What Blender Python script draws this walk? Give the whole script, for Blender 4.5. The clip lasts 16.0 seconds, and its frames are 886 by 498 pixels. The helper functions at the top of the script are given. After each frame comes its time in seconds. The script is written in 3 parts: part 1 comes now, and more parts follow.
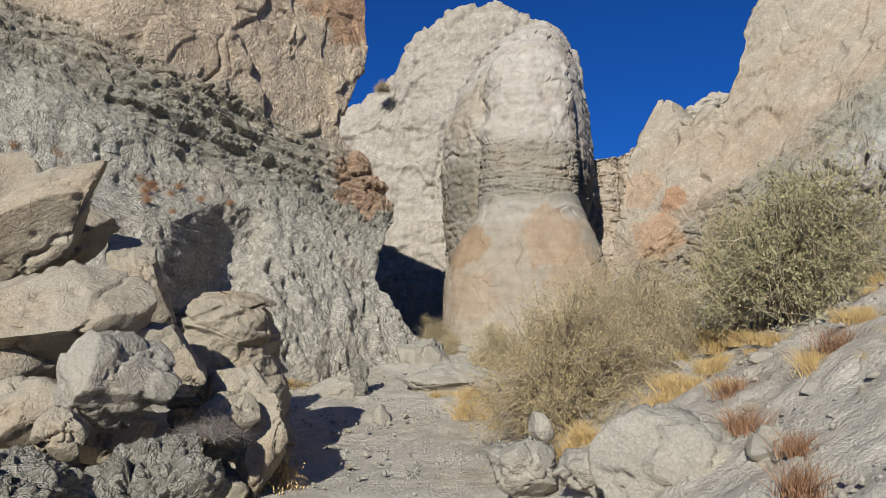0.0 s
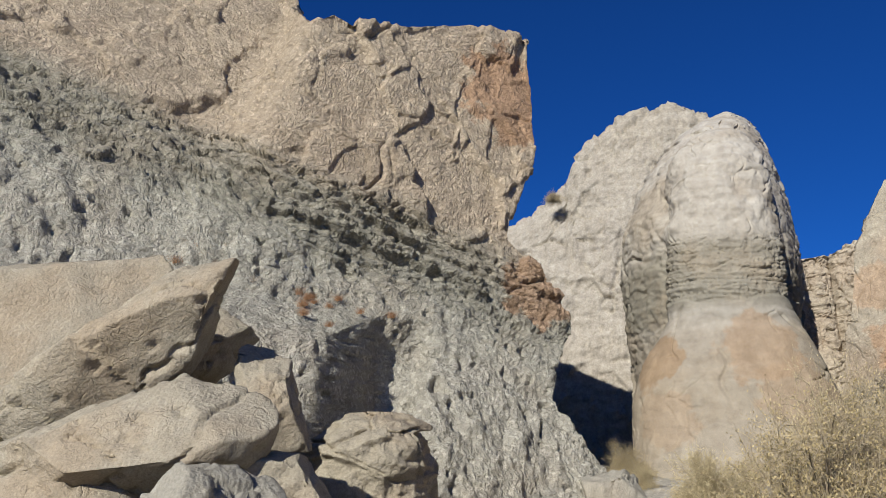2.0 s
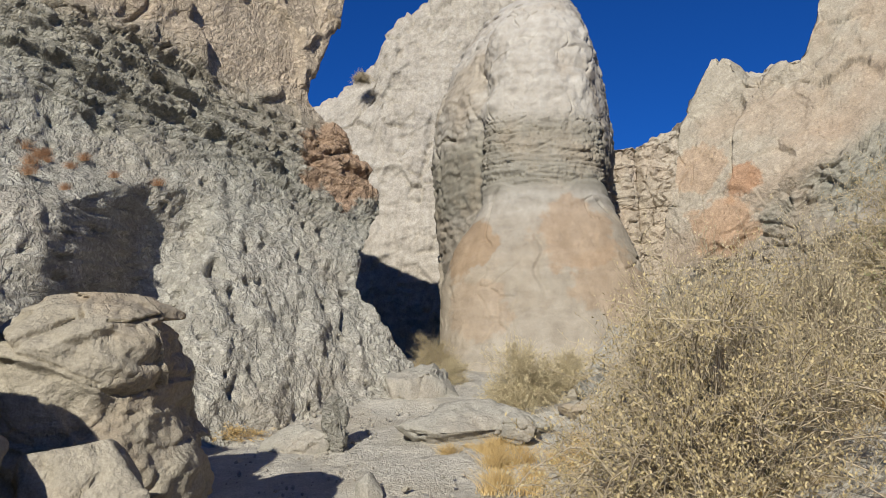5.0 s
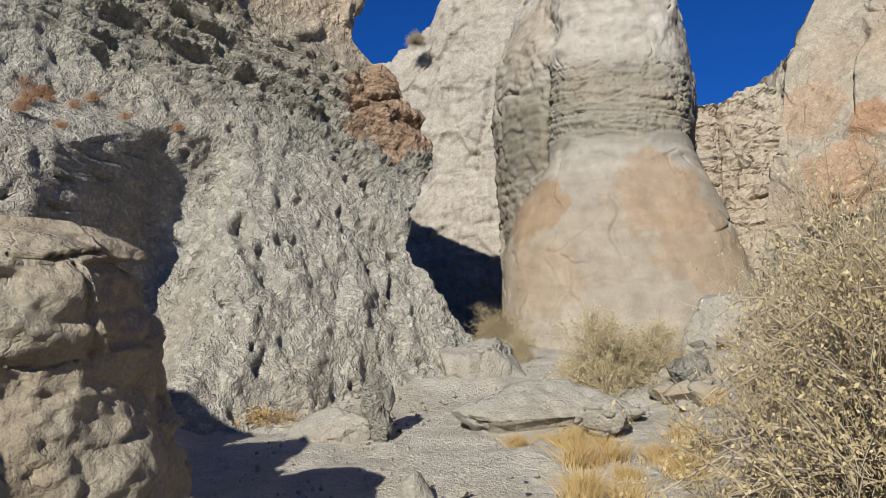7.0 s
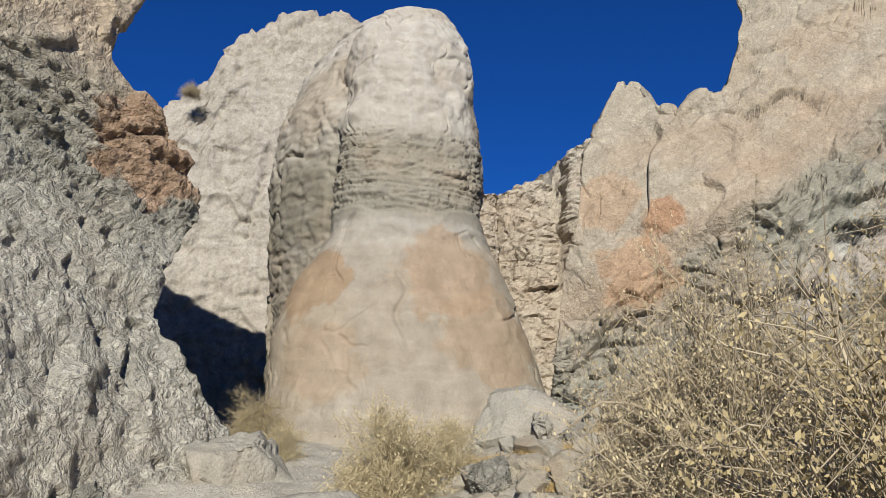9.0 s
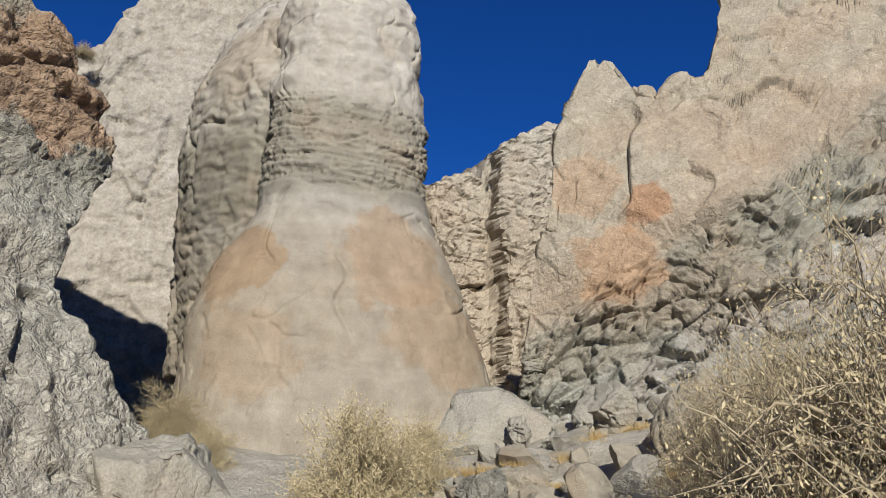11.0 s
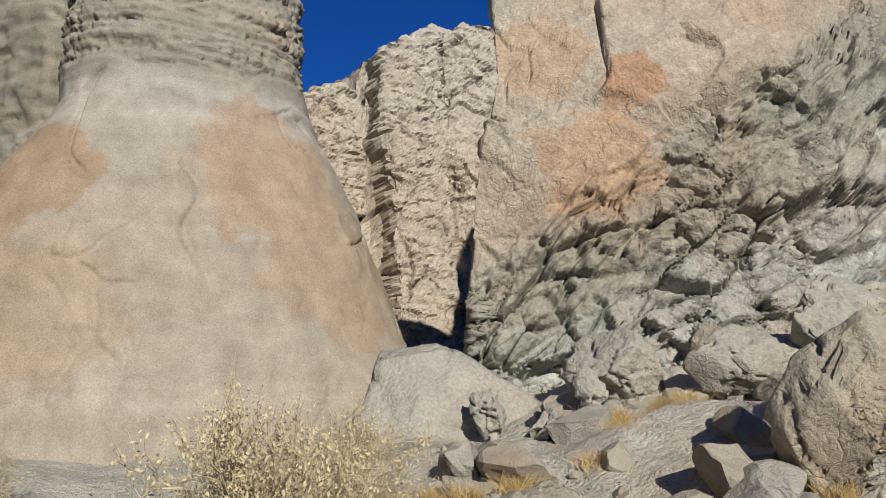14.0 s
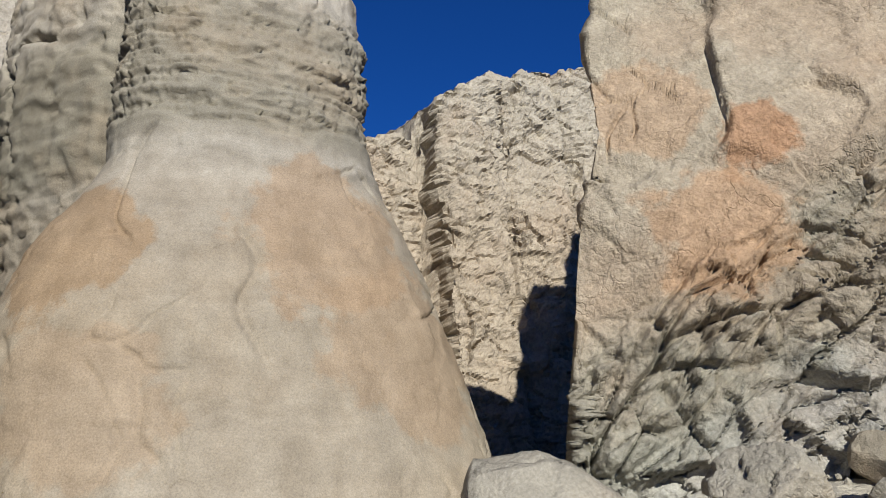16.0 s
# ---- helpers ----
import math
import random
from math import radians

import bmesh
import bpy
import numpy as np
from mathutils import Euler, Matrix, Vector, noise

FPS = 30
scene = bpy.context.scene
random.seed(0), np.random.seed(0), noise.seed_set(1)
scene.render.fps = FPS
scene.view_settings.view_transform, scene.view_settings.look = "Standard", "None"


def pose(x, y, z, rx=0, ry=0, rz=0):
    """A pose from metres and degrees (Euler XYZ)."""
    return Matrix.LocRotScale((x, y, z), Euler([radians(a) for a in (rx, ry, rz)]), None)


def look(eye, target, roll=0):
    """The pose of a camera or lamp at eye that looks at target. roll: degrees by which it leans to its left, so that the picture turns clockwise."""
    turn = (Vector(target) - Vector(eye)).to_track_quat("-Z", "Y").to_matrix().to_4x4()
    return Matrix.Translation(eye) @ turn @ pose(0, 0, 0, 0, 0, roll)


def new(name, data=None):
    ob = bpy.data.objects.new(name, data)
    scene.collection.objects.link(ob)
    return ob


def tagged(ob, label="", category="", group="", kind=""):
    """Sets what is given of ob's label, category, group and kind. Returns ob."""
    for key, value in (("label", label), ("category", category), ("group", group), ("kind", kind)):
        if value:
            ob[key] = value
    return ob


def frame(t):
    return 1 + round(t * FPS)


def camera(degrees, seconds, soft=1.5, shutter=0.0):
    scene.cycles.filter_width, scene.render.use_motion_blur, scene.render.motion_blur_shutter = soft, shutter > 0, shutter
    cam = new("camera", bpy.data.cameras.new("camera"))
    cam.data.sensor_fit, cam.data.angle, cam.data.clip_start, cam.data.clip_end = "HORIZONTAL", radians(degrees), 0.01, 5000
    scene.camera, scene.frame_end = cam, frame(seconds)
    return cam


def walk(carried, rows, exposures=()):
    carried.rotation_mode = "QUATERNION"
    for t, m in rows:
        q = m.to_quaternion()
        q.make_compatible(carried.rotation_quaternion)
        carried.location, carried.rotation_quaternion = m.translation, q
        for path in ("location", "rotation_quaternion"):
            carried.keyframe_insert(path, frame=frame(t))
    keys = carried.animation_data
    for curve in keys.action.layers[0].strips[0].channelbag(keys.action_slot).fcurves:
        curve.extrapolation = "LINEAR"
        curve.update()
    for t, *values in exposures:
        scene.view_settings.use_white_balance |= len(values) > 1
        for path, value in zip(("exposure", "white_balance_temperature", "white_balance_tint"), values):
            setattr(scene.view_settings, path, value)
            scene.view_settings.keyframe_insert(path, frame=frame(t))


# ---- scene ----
# ---------------- camera ----------------
cam = camera(59.6, 16.0, soft=0.8)
EXPOSURES = [(0.0, 0.0), (5.0, 0.06), (8.0, 0.06), (11.5, -0.02), (13.5, 0.0), (16.0, 0.0)]
PATH = [
    (0, (0.000, 0.000, 1.673), (-0.129, 2.097, 1.953), 0.30),
    (0.5, (0.039, 0.350, 1.699), (-0.099, 2.448, 1.976), -0.40),
    (1, (-0.016, 0.661, 1.716), (-0.169, 2.706, 2.252), -1.30),
    (1.5, (-0.073, 0.988, 1.725), (-0.519, 2.970, 2.330), 0.60),
    (2, (-0.209, 1.347, 1.756), (-0.794, 3.296, 2.354), 1.20),
    (2.5, (-0.254, 1.662, 1.768), (-0.843, 3.637, 2.267), 1.40),
    (3, (-0.333, 1.938, 1.783), (-0.803, 3.961, 2.208), 1.20),
    (3.5, (-0.403, 2.225, 1.796), (-0.594, 4.306, 2.155), -0.10),
    (4, (-0.395, 2.496, 1.825), (-0.514, 4.590, 2.135), -0.60),
    (4.2, (-0.413, 2.609, 1.816), (-0.490, 4.705, 2.118), -0.80),
    (6.3, (-0.554, 3.934, 1.816), (-0.676, 6.016, 2.198), 1.40),
    (6.5, (-0.547, 4.092, 1.801), (-0.823, 6.172, 2.101), 0.90),
    (7, (-0.599, 4.415, 1.768), (-0.827, 6.505, 2.042), 0.10),
    (7.5, (-0.613, 4.718, 1.784), (-0.775, 6.818, 2.031), -0.70),
    (8, (-0.696, 5.045, 1.780), (-0.818, 7.148, 2.020), -0.50),
    (8.5, (-0.740, 5.318, 1.806), (-0.631, 7.420, 2.056), 0.20),
    (9, (-0.760, 5.593, 1.887), (-0.356, 7.613, 2.388), 1.50),
    (9.2, (-0.803, 5.707, 1.892), (-0.349, 7.709, 2.419), 2.30),
    (11.3, (-1.188, 6.993, 1.885), (-0.470, 8.918, 2.406), 1.70),
    (11.5, (-1.187, 7.099, 1.908), (-0.472, 9.025, 2.430), 1.10),
    (12, (-1.220, 7.366, 1.902), (-0.546, 9.309, 2.418), 0.40),
    (12.5, (-1.222, 7.568, 1.897), (-0.541, 9.523, 2.357), 0.20),
    (13, (-1.176, 7.790, 1.904), (-0.419, 9.731, 2.296), -0.30),
    (13.4, (-1.145, 7.884, 1.907), (-0.125, 9.702, 2.289), -1.20),
    (13.5, (-1.086, 8.056, 1.941), (-0.066, 9.875, 2.324), -1.20),
    (13.6, (-1.009, 8.281, 1.986), (0.022, 10.094, 2.366), -1.24),
    (13.7, (-0.932, 8.506, 2.031), (0.111, 10.313, 2.409), -1.28),
    (13.8, (-0.855, 8.731, 2.075), (0.199, 10.531, 2.451), -1.32),
    (13.9, (-0.778, 8.956, 2.120), (0.288, 10.750, 2.494), -1.36),
    (14, (-0.700, 9.181, 2.165), (0.377, 10.969, 2.536), -1.40),
    (14.1, (-0.649, 9.331, 2.195), (0.428, 11.119, 2.566), -1.40),
    (14.5, (-0.604, 9.684, 2.437), (0.443, 11.499, 2.761), -1.40),
    (15, (-0.659, 9.682, 2.352), (0.275, 11.532, 2.796), -0.70),
    (15.5, (-0.595, 9.889, 2.456), (0.358, 11.727, 2.913), -0.50),
    (16, (-0.628, 9.910, 2.519), (0.343, 11.729, 3.010), -0.90),
]
walk(cam, [(t, look(eye, target, roll)) for t, eye, target, roll in PATH], EXPOSURES)


# ---------------- sky and sun ----------------
SUN_DIR = Vector((-0.20, -0.87, 0.45)).normalized()  # towards the sun
world = bpy.data.worlds.new("sky")
scene.world = world
world.use_nodes = True
wn, wl = world.node_tree.nodes, world.node_tree.links
sky = wn.new("ShaderNodeTexSky")
sky.sky_type = "NISHITA"
sky.sun_disc = False
sky.sun_elevation = math.asin(SUN_DIR.z)
sky.sun_rotation = math.atan2(SUN_DIR.x, SUN_DIR.y)
sky.altitude, sky.air_density, sky.dust_density, sky.ozone_density = 2500.0, 1.0, 0.0, 6.0
deep = wn.new("ShaderNodeVectorMath")  # dry desert air: a deep blue
deep.operation = "MULTIPLY"
deep.inputs[1].default_value = (0.16, 0.66, 1.35)
wl.new(sky.outputs["Color"], deep.inputs[0])
wl.new(deep.outputs["Vector"], wn["Background"].inputs["Color"])
wn["Background"].inputs["Strength"].default_value = 0.062
sun_data = bpy.data.lights.new("sun", "SUN")
sun_data.energy, sun_data.angle, sun_data.color = 5.6, radians(0.55), (1.0, 0.975, 0.90)
sun = new("sun", sun_data)
sun.matrix_world = look((0, 0, 30), Vector((0, 0, 30)) - SUN_DIR)


# ---------------- noise on arrays ----------------
def hashed(ix, iy, iz, seed):
    h = (ix.astype(np.int64) * 374761393 + iy.astype(np.int64) * 668265263 + iz.astype(np.int64) * 2147483647 + seed * 974634777) & 0xFFFFFFFF
    h = ((h ^ (h >> 13)) * 1274126177) & 0xFFFFFFFF
    h = ((h ^ (h >> 16)) * 2246822519) & 0xFFFFFFFF
    return ((h ^ (h >> 15)) & 0xFFFFFF) / float(0x1000000)


def vnoise(p, seed):
    """Smooth noise from -1 to 1 at the points p (n, 3)."""
    f = np.floor(p)
    d = p - f
    w = d * d * d * (d * (d * 6 - 15) + 10)
    out = np.zeros(len(p))
    for k in range(8):
        c = (k & 1, (k >> 1) & 1, (k >> 2) & 1)
        weight = np.ones(len(p))
        for a in range(3):
            weight = weight * (w[:, a] if c[a] else 1 - w[:, a])
        out += weight * hashed(f[:, 0] + c[0], f[:, 1] + c[1], f[:, 2] + c[2], seed)
    return out * 2 - 1


def fbm(p, freq, octaves, seed, gain=0.5):
    out, amp = np.zeros(len(p)), 1.0
    for o in range(octaves):
        out += amp * vnoise(p * freq, seed + 17 * o)
        freq, amp = freq * 2.03, amp * gain
    return out


def cells(p, freq, seed):
    """Distances to the nearest and second nearest cell point, and the nearest cell's own random number."""
    q = p * freq
    f = np.floor(q)
    best, second, ident = np.full(len(p), 9.0), np.full(len(p), 9.0), np.zeros(len(p))
    for i in (-1, 0, 1):
        for j in (-1, 0, 1):
            for k in (-1, 0, 1):
                cx, cy, cz = f[:, 0] + i, f[:, 1] + j, f[:, 2] + k
                dx = cx + hashed(cx, cy, cz, seed) - q[:, 0]
                dy = cy + hashed(cx, cy, cz, seed + 1) - q[:, 1]
                dz = cz + hashed(cx, cy, cz, seed + 2) - q[:, 2]
                dist = np.sqrt(dx * dx + dy * dy + dz * dz)
                near = dist < best
                second = np.where(near, best, np.minimum(second, dist))
                ident = np.where(near, hashed(cx, cy, cz, seed + 3), ident)
                best = np.where(near, dist, best)
    return best, second, ident


def step(a, b, x):
    t = np.clip((x - a) / (b - a), 0, 1)
    return t * t * (3 - 2 * t)


def bend(x, xs, ys):
    """A smoothed broken line through a few knots."""
    e = 0.12
    return (np.interp(x - e, xs, ys) + 2 * np.interp(x, xs, ys) + np.interp(x + e, xs, ys)) / 4


# ---------------- materials ----------------
def node(t, kind, **inputs):
    n = t.nodes.new(kind)
    for k, v in inputs.items():
        n.inputs[k.replace("_", " ")].default_value = v
    return n


def rock_material(name, stops, bedding=(0, 0, 1), span=(0.0, 10.0), wander=0.35, layers=0.0, stain=None, stain_amount=0.0,
                  grain=30.0, rough=0.95, bump=0.35, speckle=0.0, pale=0.12, streak=0.0, spots=(), chips=0.2):
    """Weathered rock: colours along the bedding, stains at two sizes, grain, fine relief."""
    m = bpy.data.materials.new(name)
    m.use_nodes = True
    t = m.node_tree
    bsdf = t.nodes["Principled BSDF"]
    bsdf.inputs["Roughness"].default_value = rough
    bsdf.inputs["Specular IOR Level"].default_value = 0.15
    geo = t.nodes.new("ShaderNodeTexCoord")
    obj = geo.outputs["Object"]
    link = t.links.new

    def noise_of(scale, detail=5.0, roughness=0.55, vector=None):
        n = node(t, "ShaderNodeTexNoise", Scale=scale, Detail=detail, Roughness=roughness)
        link(vector or obj, n.inputs["Vector"])
        return n.outputs["Fac"]

    def maths(op, a, b, clamp=False):
        n = t.nodes.new("ShaderNodeMath")
        n.operation, n.use_clamp = op, clamp
        for k, v in enumerate((a, b)):
            if isinstance(v, (int, float)):
                n.inputs[k].default_value = v
            else:
                link(v, n.inputs[k])
        return n.outputs[0]

    def mix(fac, a, b, blend="MIX"):
        n = t.nodes.new("ShaderNodeMix")
        n.data_type, n.blend_type = "RGBA", blend
        for key, v in (("Factor_Float", fac), ("A_Color", a), ("B_Color", b)):
            s = next(s for s in n.inputs if s.identifier == key)
            if isinstance(v, (int, float)):
                s.default_value = v
            elif isinstance(v, tuple):
                s.default_value = (*v, 1)
            else:
                link(v, s)
        return next(s for s in n.outputs if s.identifier == "Result_Color")

    def ramp(fac, points):
        n = t.nodes.new("ShaderNodeValToRGB")
        e = n.color_ramp.elements
        while len(e) < len(points):
            e.new(0.5)
        for el, (pos, col) in zip(e, points):
            el.position, el.color = pos, (*col, 1)
        link(fac, n.inputs["Fac"])
        return n.outputs["Color"]

    dot = t.nodes.new("ShaderNodeVectorMath")
    dot.operation = "DOT_PRODUCT"
    link(obj, dot.inputs[0])
    dot.inputs[1].default_value = bedding
    b = dot.outputs["Value"]
    big = noise_of(0.7, 4.0)
    b2 = maths("ADD", b, maths("MULTIPLY", maths("SUBTRACT", big, 0.5), wander * 2))
    fac = maths("DIVIDE", maths("SUBTRACT", b2, span[0]), span[1] - span[0], True)
    col = ramp(fac, stops)
    height = noise_of(grain, 6.0, 0.65)
    if layers:
        comb = t.nodes.new("ShaderNodeCombineXYZ")
        fine = maths("ADD", maths("MULTIPLY", b2, layers), maths("MULTIPLY", noise_of(3.0, 3.0), 1.5))
        link(fine, comb.inputs[0])
        lay = noise_of(1.0, 4.0, 0.6, comb.outputs[0])
        col = mix(0.35, col, ramp(lay, [(0.3, (0.55, 0.5, 0.44)), (0.7, (1.25, 1.25, 1.25))]), "MULTIPLY")
        height = maths("ADD", maths("MULTIPLY", height, 0.7), maths("MULTIPLY", lay, 0.5))
    if stain:
        col = mix(maths("MULTIPLY", ramp(noise_of(0.75, 5.0, 0.6), [(0.5, (0, 0, 0)), (0.62, (1, 1, 1))]), stain_amount), col, stain)
    for centre, radius, tint, amount in spots:
        far = t.nodes.new("ShaderNodeVectorMath")
        far.operation = "DISTANCE"
        link(obj, far.inputs[0])
        far.inputs[1].default_value = centre
        d = maths("ADD", maths("DIVIDE", far.outputs["Value"], radius), maths("MULTIPLY", maths("SUBTRACT", noise_of(2.2, 6.0, 0.65), 0.5), 1.6))
        col = mix(maths("MULTIPLY", ramp(d, [(0.72, (1, 1, 1)), (0.86, (0, 0, 0))]), amount), col, tint)
    if streak:
        sc = t.nodes.new("ShaderNodeMapping")
        sc.inputs["Scale"].default_value = (3.0, 3.0, 0.35)
        link(obj, sc.inputs["Vector"])
        col = mix(streak, col, ramp(noise_of(1.5, 5.0, 0.6, sc.outputs[0]), [(0.35, (0.72, 0.66, 0.6)), (0.65, (1.15, 1.15, 1.15))]), "MULTIPLY")
    mid = noise_of(4.5, 6.0, 0.62)
    col = mix(0.55, col, ramp(mid, [(0.3, (1 - 3 * pale, 1 - 3.1 * pale, 1 - 3.2 * pale)), (0.7, (1 + pale, 1 + pale, 1 + pale))]), "MULTIPLY")
    col = mix(0.7, col, ramp(noise_of(grain * 1.6, 6.0, 0.75), [(0.32, (0.62, 0.61, 0.6)), (0.66, (1.24, 1.24, 1.24))]), "MULTIPLY")
    if speckle:
        v = node(t, "ShaderNodeTexVoronoi", Scale=22.0, Randomness=1.0)
        link(obj, v.inputs["Vector"])
        sepv = t.nodes.new("ShaderNodeSeparateColor")
        link(v.outputs["Color"], sepv.inputs["Color"])
        col = mix(speckle, col, ramp(sepv.outputs[0], [(0.0, (0.6, 0.6, 0.6)), (0.8, (1.0, 1.0, 1.0)), (1.0, (1.5, 1.5, 1.5))]), "MULTIPLY")
        height = maths("ADD", height, maths("MULTIPLY", v.outputs["Distance"], -0.12))
    fissure = node(t, "ShaderNodeTexVoronoi", Scale=1.5, Randomness=1.0)
    fissure.feature = "DISTANCE_TO_EDGE"
    bent = t.nodes.new("ShaderNodeVectorMath")
    bent.operation = "ADD"
    wob = node(t, "ShaderNodeTexNoise", Scale=4.0, Detail=4.0)
    link(obj, wob.inputs["Vector"])
    link(obj, bent.inputs[0])
    link(wob.outputs["Color"], bent.inputs[1])
    link(bent.outputs["Vector"], fissure.inputs["Vector"])
    gap = maths("MULTIPLY", maths("SUBTRACT", 1.0, maths("MULTIPLY", fissure.outputs["Distance"], 45.0), True), maths("MULTIPLY", maths("SUBTRACT", noise_of(1.7, 3.0), 0.5, True), 6.0, True))
    height = maths("SUBTRACT", height, maths("MULTIPLY", gap, 0.5))
    col = mix(maths("MULTIPLY", gap, 0.35), col, (0.5, 0.45, 0.4), "MULTIPLY")
    link(col, bsdf.inputs["Base Color"])
    bm = t.nodes.new("ShaderNodeBump")
    bm.inputs["Strength"].default_value = bump
    bm.inputs["Distance"].default_value = 0.085
    for scale, amount in ((7.0, 1.5), (19.0, 0.8)):  # chipped facets at two sizes
        chip = node(t, "ShaderNodeTexVoronoi", Scale=scale, Randomness=1.0)
        link(bent.outputs["Vector"], chip.inputs["Vector"])
        height = maths("SUBTRACT", height, maths("MULTIPLY", chip.outputs["Distance"], amount * chips))
    link(maths("ADD", height, maths("MULTIPLY", mid, 1.2)), bm.inputs["Height"])
    link(bm.outputs["Normal"], bsdf.inputs["Normal"])
    return m


def plant_material(name, low, high, rough=0.8, translucent=0.0):
    m = bpy.data.materials.new(name)
    m.use_nodes = True
    t = m.node_tree
    bsdf = t.nodes["Principled BSDF"]
    bsdf.inputs["Roughness"].default_value = rough
    bsdf.inputs["Specular IOR Level"].default_value = 0.2
    g = t.nodes.new("ShaderNodeNewGeometry")
    r = t.nodes.new("ShaderNodeValToRGB")
    r.color_ramp.elements[0].color, r.color_ramp.elements[1].color = (*low, 1), (*high, 1)
    co = t.nodes.new("ShaderNodeTexCoord")
    n = node(t, "ShaderNodeTexNoise", Scale=3.0, Detail=3.0)
    t.links.new(co.outputs["Object"], n.inputs["Vector"])
    a = t.nodes.new("ShaderNodeMath")
    a.operation = "MULTIPLY_ADD"
    t.links.new(g.outputs["Random Per Island"], a.inputs[0])
    a.inputs[1].default_value = 0.6
    t.links.new(n.outputs["Fac"], a.inputs[2])
    s = t.nodes.new("ShaderNodeMath")
    s.operation = "SUBTRACT"
    t.links.new(a.outputs[0], s.inputs[0])
    s.inputs[1].default_value = 0.3
    t.links.new(s.outputs[0], r.inputs["Fac"])
    t.links.new(r.outputs["Color"], bsdf.inputs["Base Color"])
    return m


TAN, PALE, GREY, RUST = (0.52, 0.43, 0.32), (0.43, 0.39, 0.325), (0.49, 0.46, 0.385), (0.40, 0.275, 0.18)
M_LEFT = rock_material("left_wall_rock", [(0.0, GREY), (0.2, (0.48, 0.455, 0.385)), (0.33, (0.46, 0.44, 0.365)), (0.38, (0.35, 0.335, 0.275)), (0.47, (0.38, 0.355, 0.285)), (0.53, TAN), (0.8, (0.53, 0.44, 0.325)), (1.0, TAN)],
                       bedding=(0.34, 0.0, 0.94), span=(0.0, 8.0), layers=9.0, stain=RUST, stain_amount=0.12, speckle=0.5, bump=0.8, chips=0.45,
                       spots=[((-2.75, 14.0, 8.4), 1.3, (0.42, 0.25, 0.145), 0.75), ((-2.15, 13.3, 4.7), 0.8, (0.42, 0.26, 0.155), 0.7)])
M_TOWER = rock_material("tower_rock", [(0.0, (0.344, 0.308, 0.252)), (0.22, (0.34, 0.3, 0.236)), (0.32, (0.344, 0.308, 0.252)), (0.365, (0.36, 0.336, 0.288)), (0.385, (0.256, 0.24, 0.196)), (0.49, (0.276, 0.256, 0.208)), (0.53, (0.43, 0.40, 0.345)), (1.0, (0.47, 0.44, 0.39))],
                        span=(1.0, 11.0), wander=0.1, layers=5.0, stain=(0.336, 0.276, 0.2), stain_amount=0.5, streak=0.3, bump=0.28, grain=55.0, chips=0.05,
                        spots=[((-0.52, 15.35, 3.75), 0.62, (0.296, 0.2, 0.116), 0.7), ((1.25, 15.1, 3.95), 0.85, (0.335, 0.235, 0.15), 0.6), ((1.75, 15.0, 3.1), 0.85, (0.335, 0.24, 0.155), 0.55), ((-0.35, 14.8, 2.7), 0.6, (0.336, 0.255, 0.175), 0.6)])
M_FIN = rock_material("massif_rock", [(0.0, (0.414, 0.374, 0.317)), (0.5, (0.427, 0.396, 0.343)), (1.0, (0.405, 0.370, 0.308))], span=(1.0, 14.0), layers=2.0, streak=0.3, bump=0.6, grain=10.0, chips=0.1)
M_BACK = rock_material("back_wall_rock", [(0.0, (0.45, 0.395, 0.315)), (0.6, (0.445, 0.38, 0.295)), (1.0, (0.46, 0.42, 0.345))], span=(1.0, 8.0), layers=6.0, stain=(0.42, 0.325, 0.235), stain_amount=0.4, bump=0.6, grain=14.0, chips=0.1)
M_RIGHT = rock_material("right_wall_rock", [(0.0, (0.359, 0.354, 0.313)), (0.40, (0.396, 0.391, 0.354)), (0.48, (0.322, 0.317, 0.262)), (0.58, (0.317, 0.294, 0.235)), (0.64, (0.414, 0.340, 0.253)), (0.75, (0.419, 0.368, 0.285)), (1.0, (0.419, 0.373, 0.290))],
                        bedding=(-0.63, 0.0, 0.78), span=(-1.5, 2.5), wander=0.2, layers=9.0, stain=(0.42, 0.27, 0.165), stain_amount=0.25, speckle=0.2, bump=0.55,
                        spots=[((2.9, 12.7, 4.2), 0.4, (0.40, 0.225, 0.125), 0.8), ((2.75, 12.8, 3.65), 0.55, (0.43, 0.28, 0.17), 0.7), ((2.5, 13.2, 4.5), 0.5, (0.44, 0.30, 0.19), 0.6)])
M_BOULDER = rock_material("boulder_sandstone", [(0.0, (0.361, 0.326, 0.255)), (0.5, (0.396, 0.352, 0.273)), (1.0, (0.378, 0.334, 0.255))], span=(-1.0, 1.0), stain=(0.37, 0.275, 0.18), stain_amount=0.45, bump=0.5, chips=0.12, grain=40.0)
M_SLAB = rock_material("slab_sandstone", [(0.0, (0.344, 0.326, 0.274)), (1.0, (0.381, 0.353, 0.293))], span=(-1.0, 1.0), bump=0.45, chips=0.12, stain=(0.40, 0.28, 0.18), stain_amount=0.15, grain=35.0)
M_CLAY = rock_material("crumbly_clay", [(0.0, (0.44, 0.415, 0.345)), (1.0, (0.48, 0.45, 0.375))], span=(0.0, 2.0), speckle=0.5, bump=0.95, grain=35.0, chips=0.5)
M_GROUND = rock_material("wash_sand", [(0.0, (0.539, 0.501, 0.424)), (1.0, (0.506, 0.468, 0.385))], span=(0.0, 4.0), stain=(0.45, 0.38, 0.27), stain_amount=0.35, speckle=0.2, bump=0.6, grain=45.0)
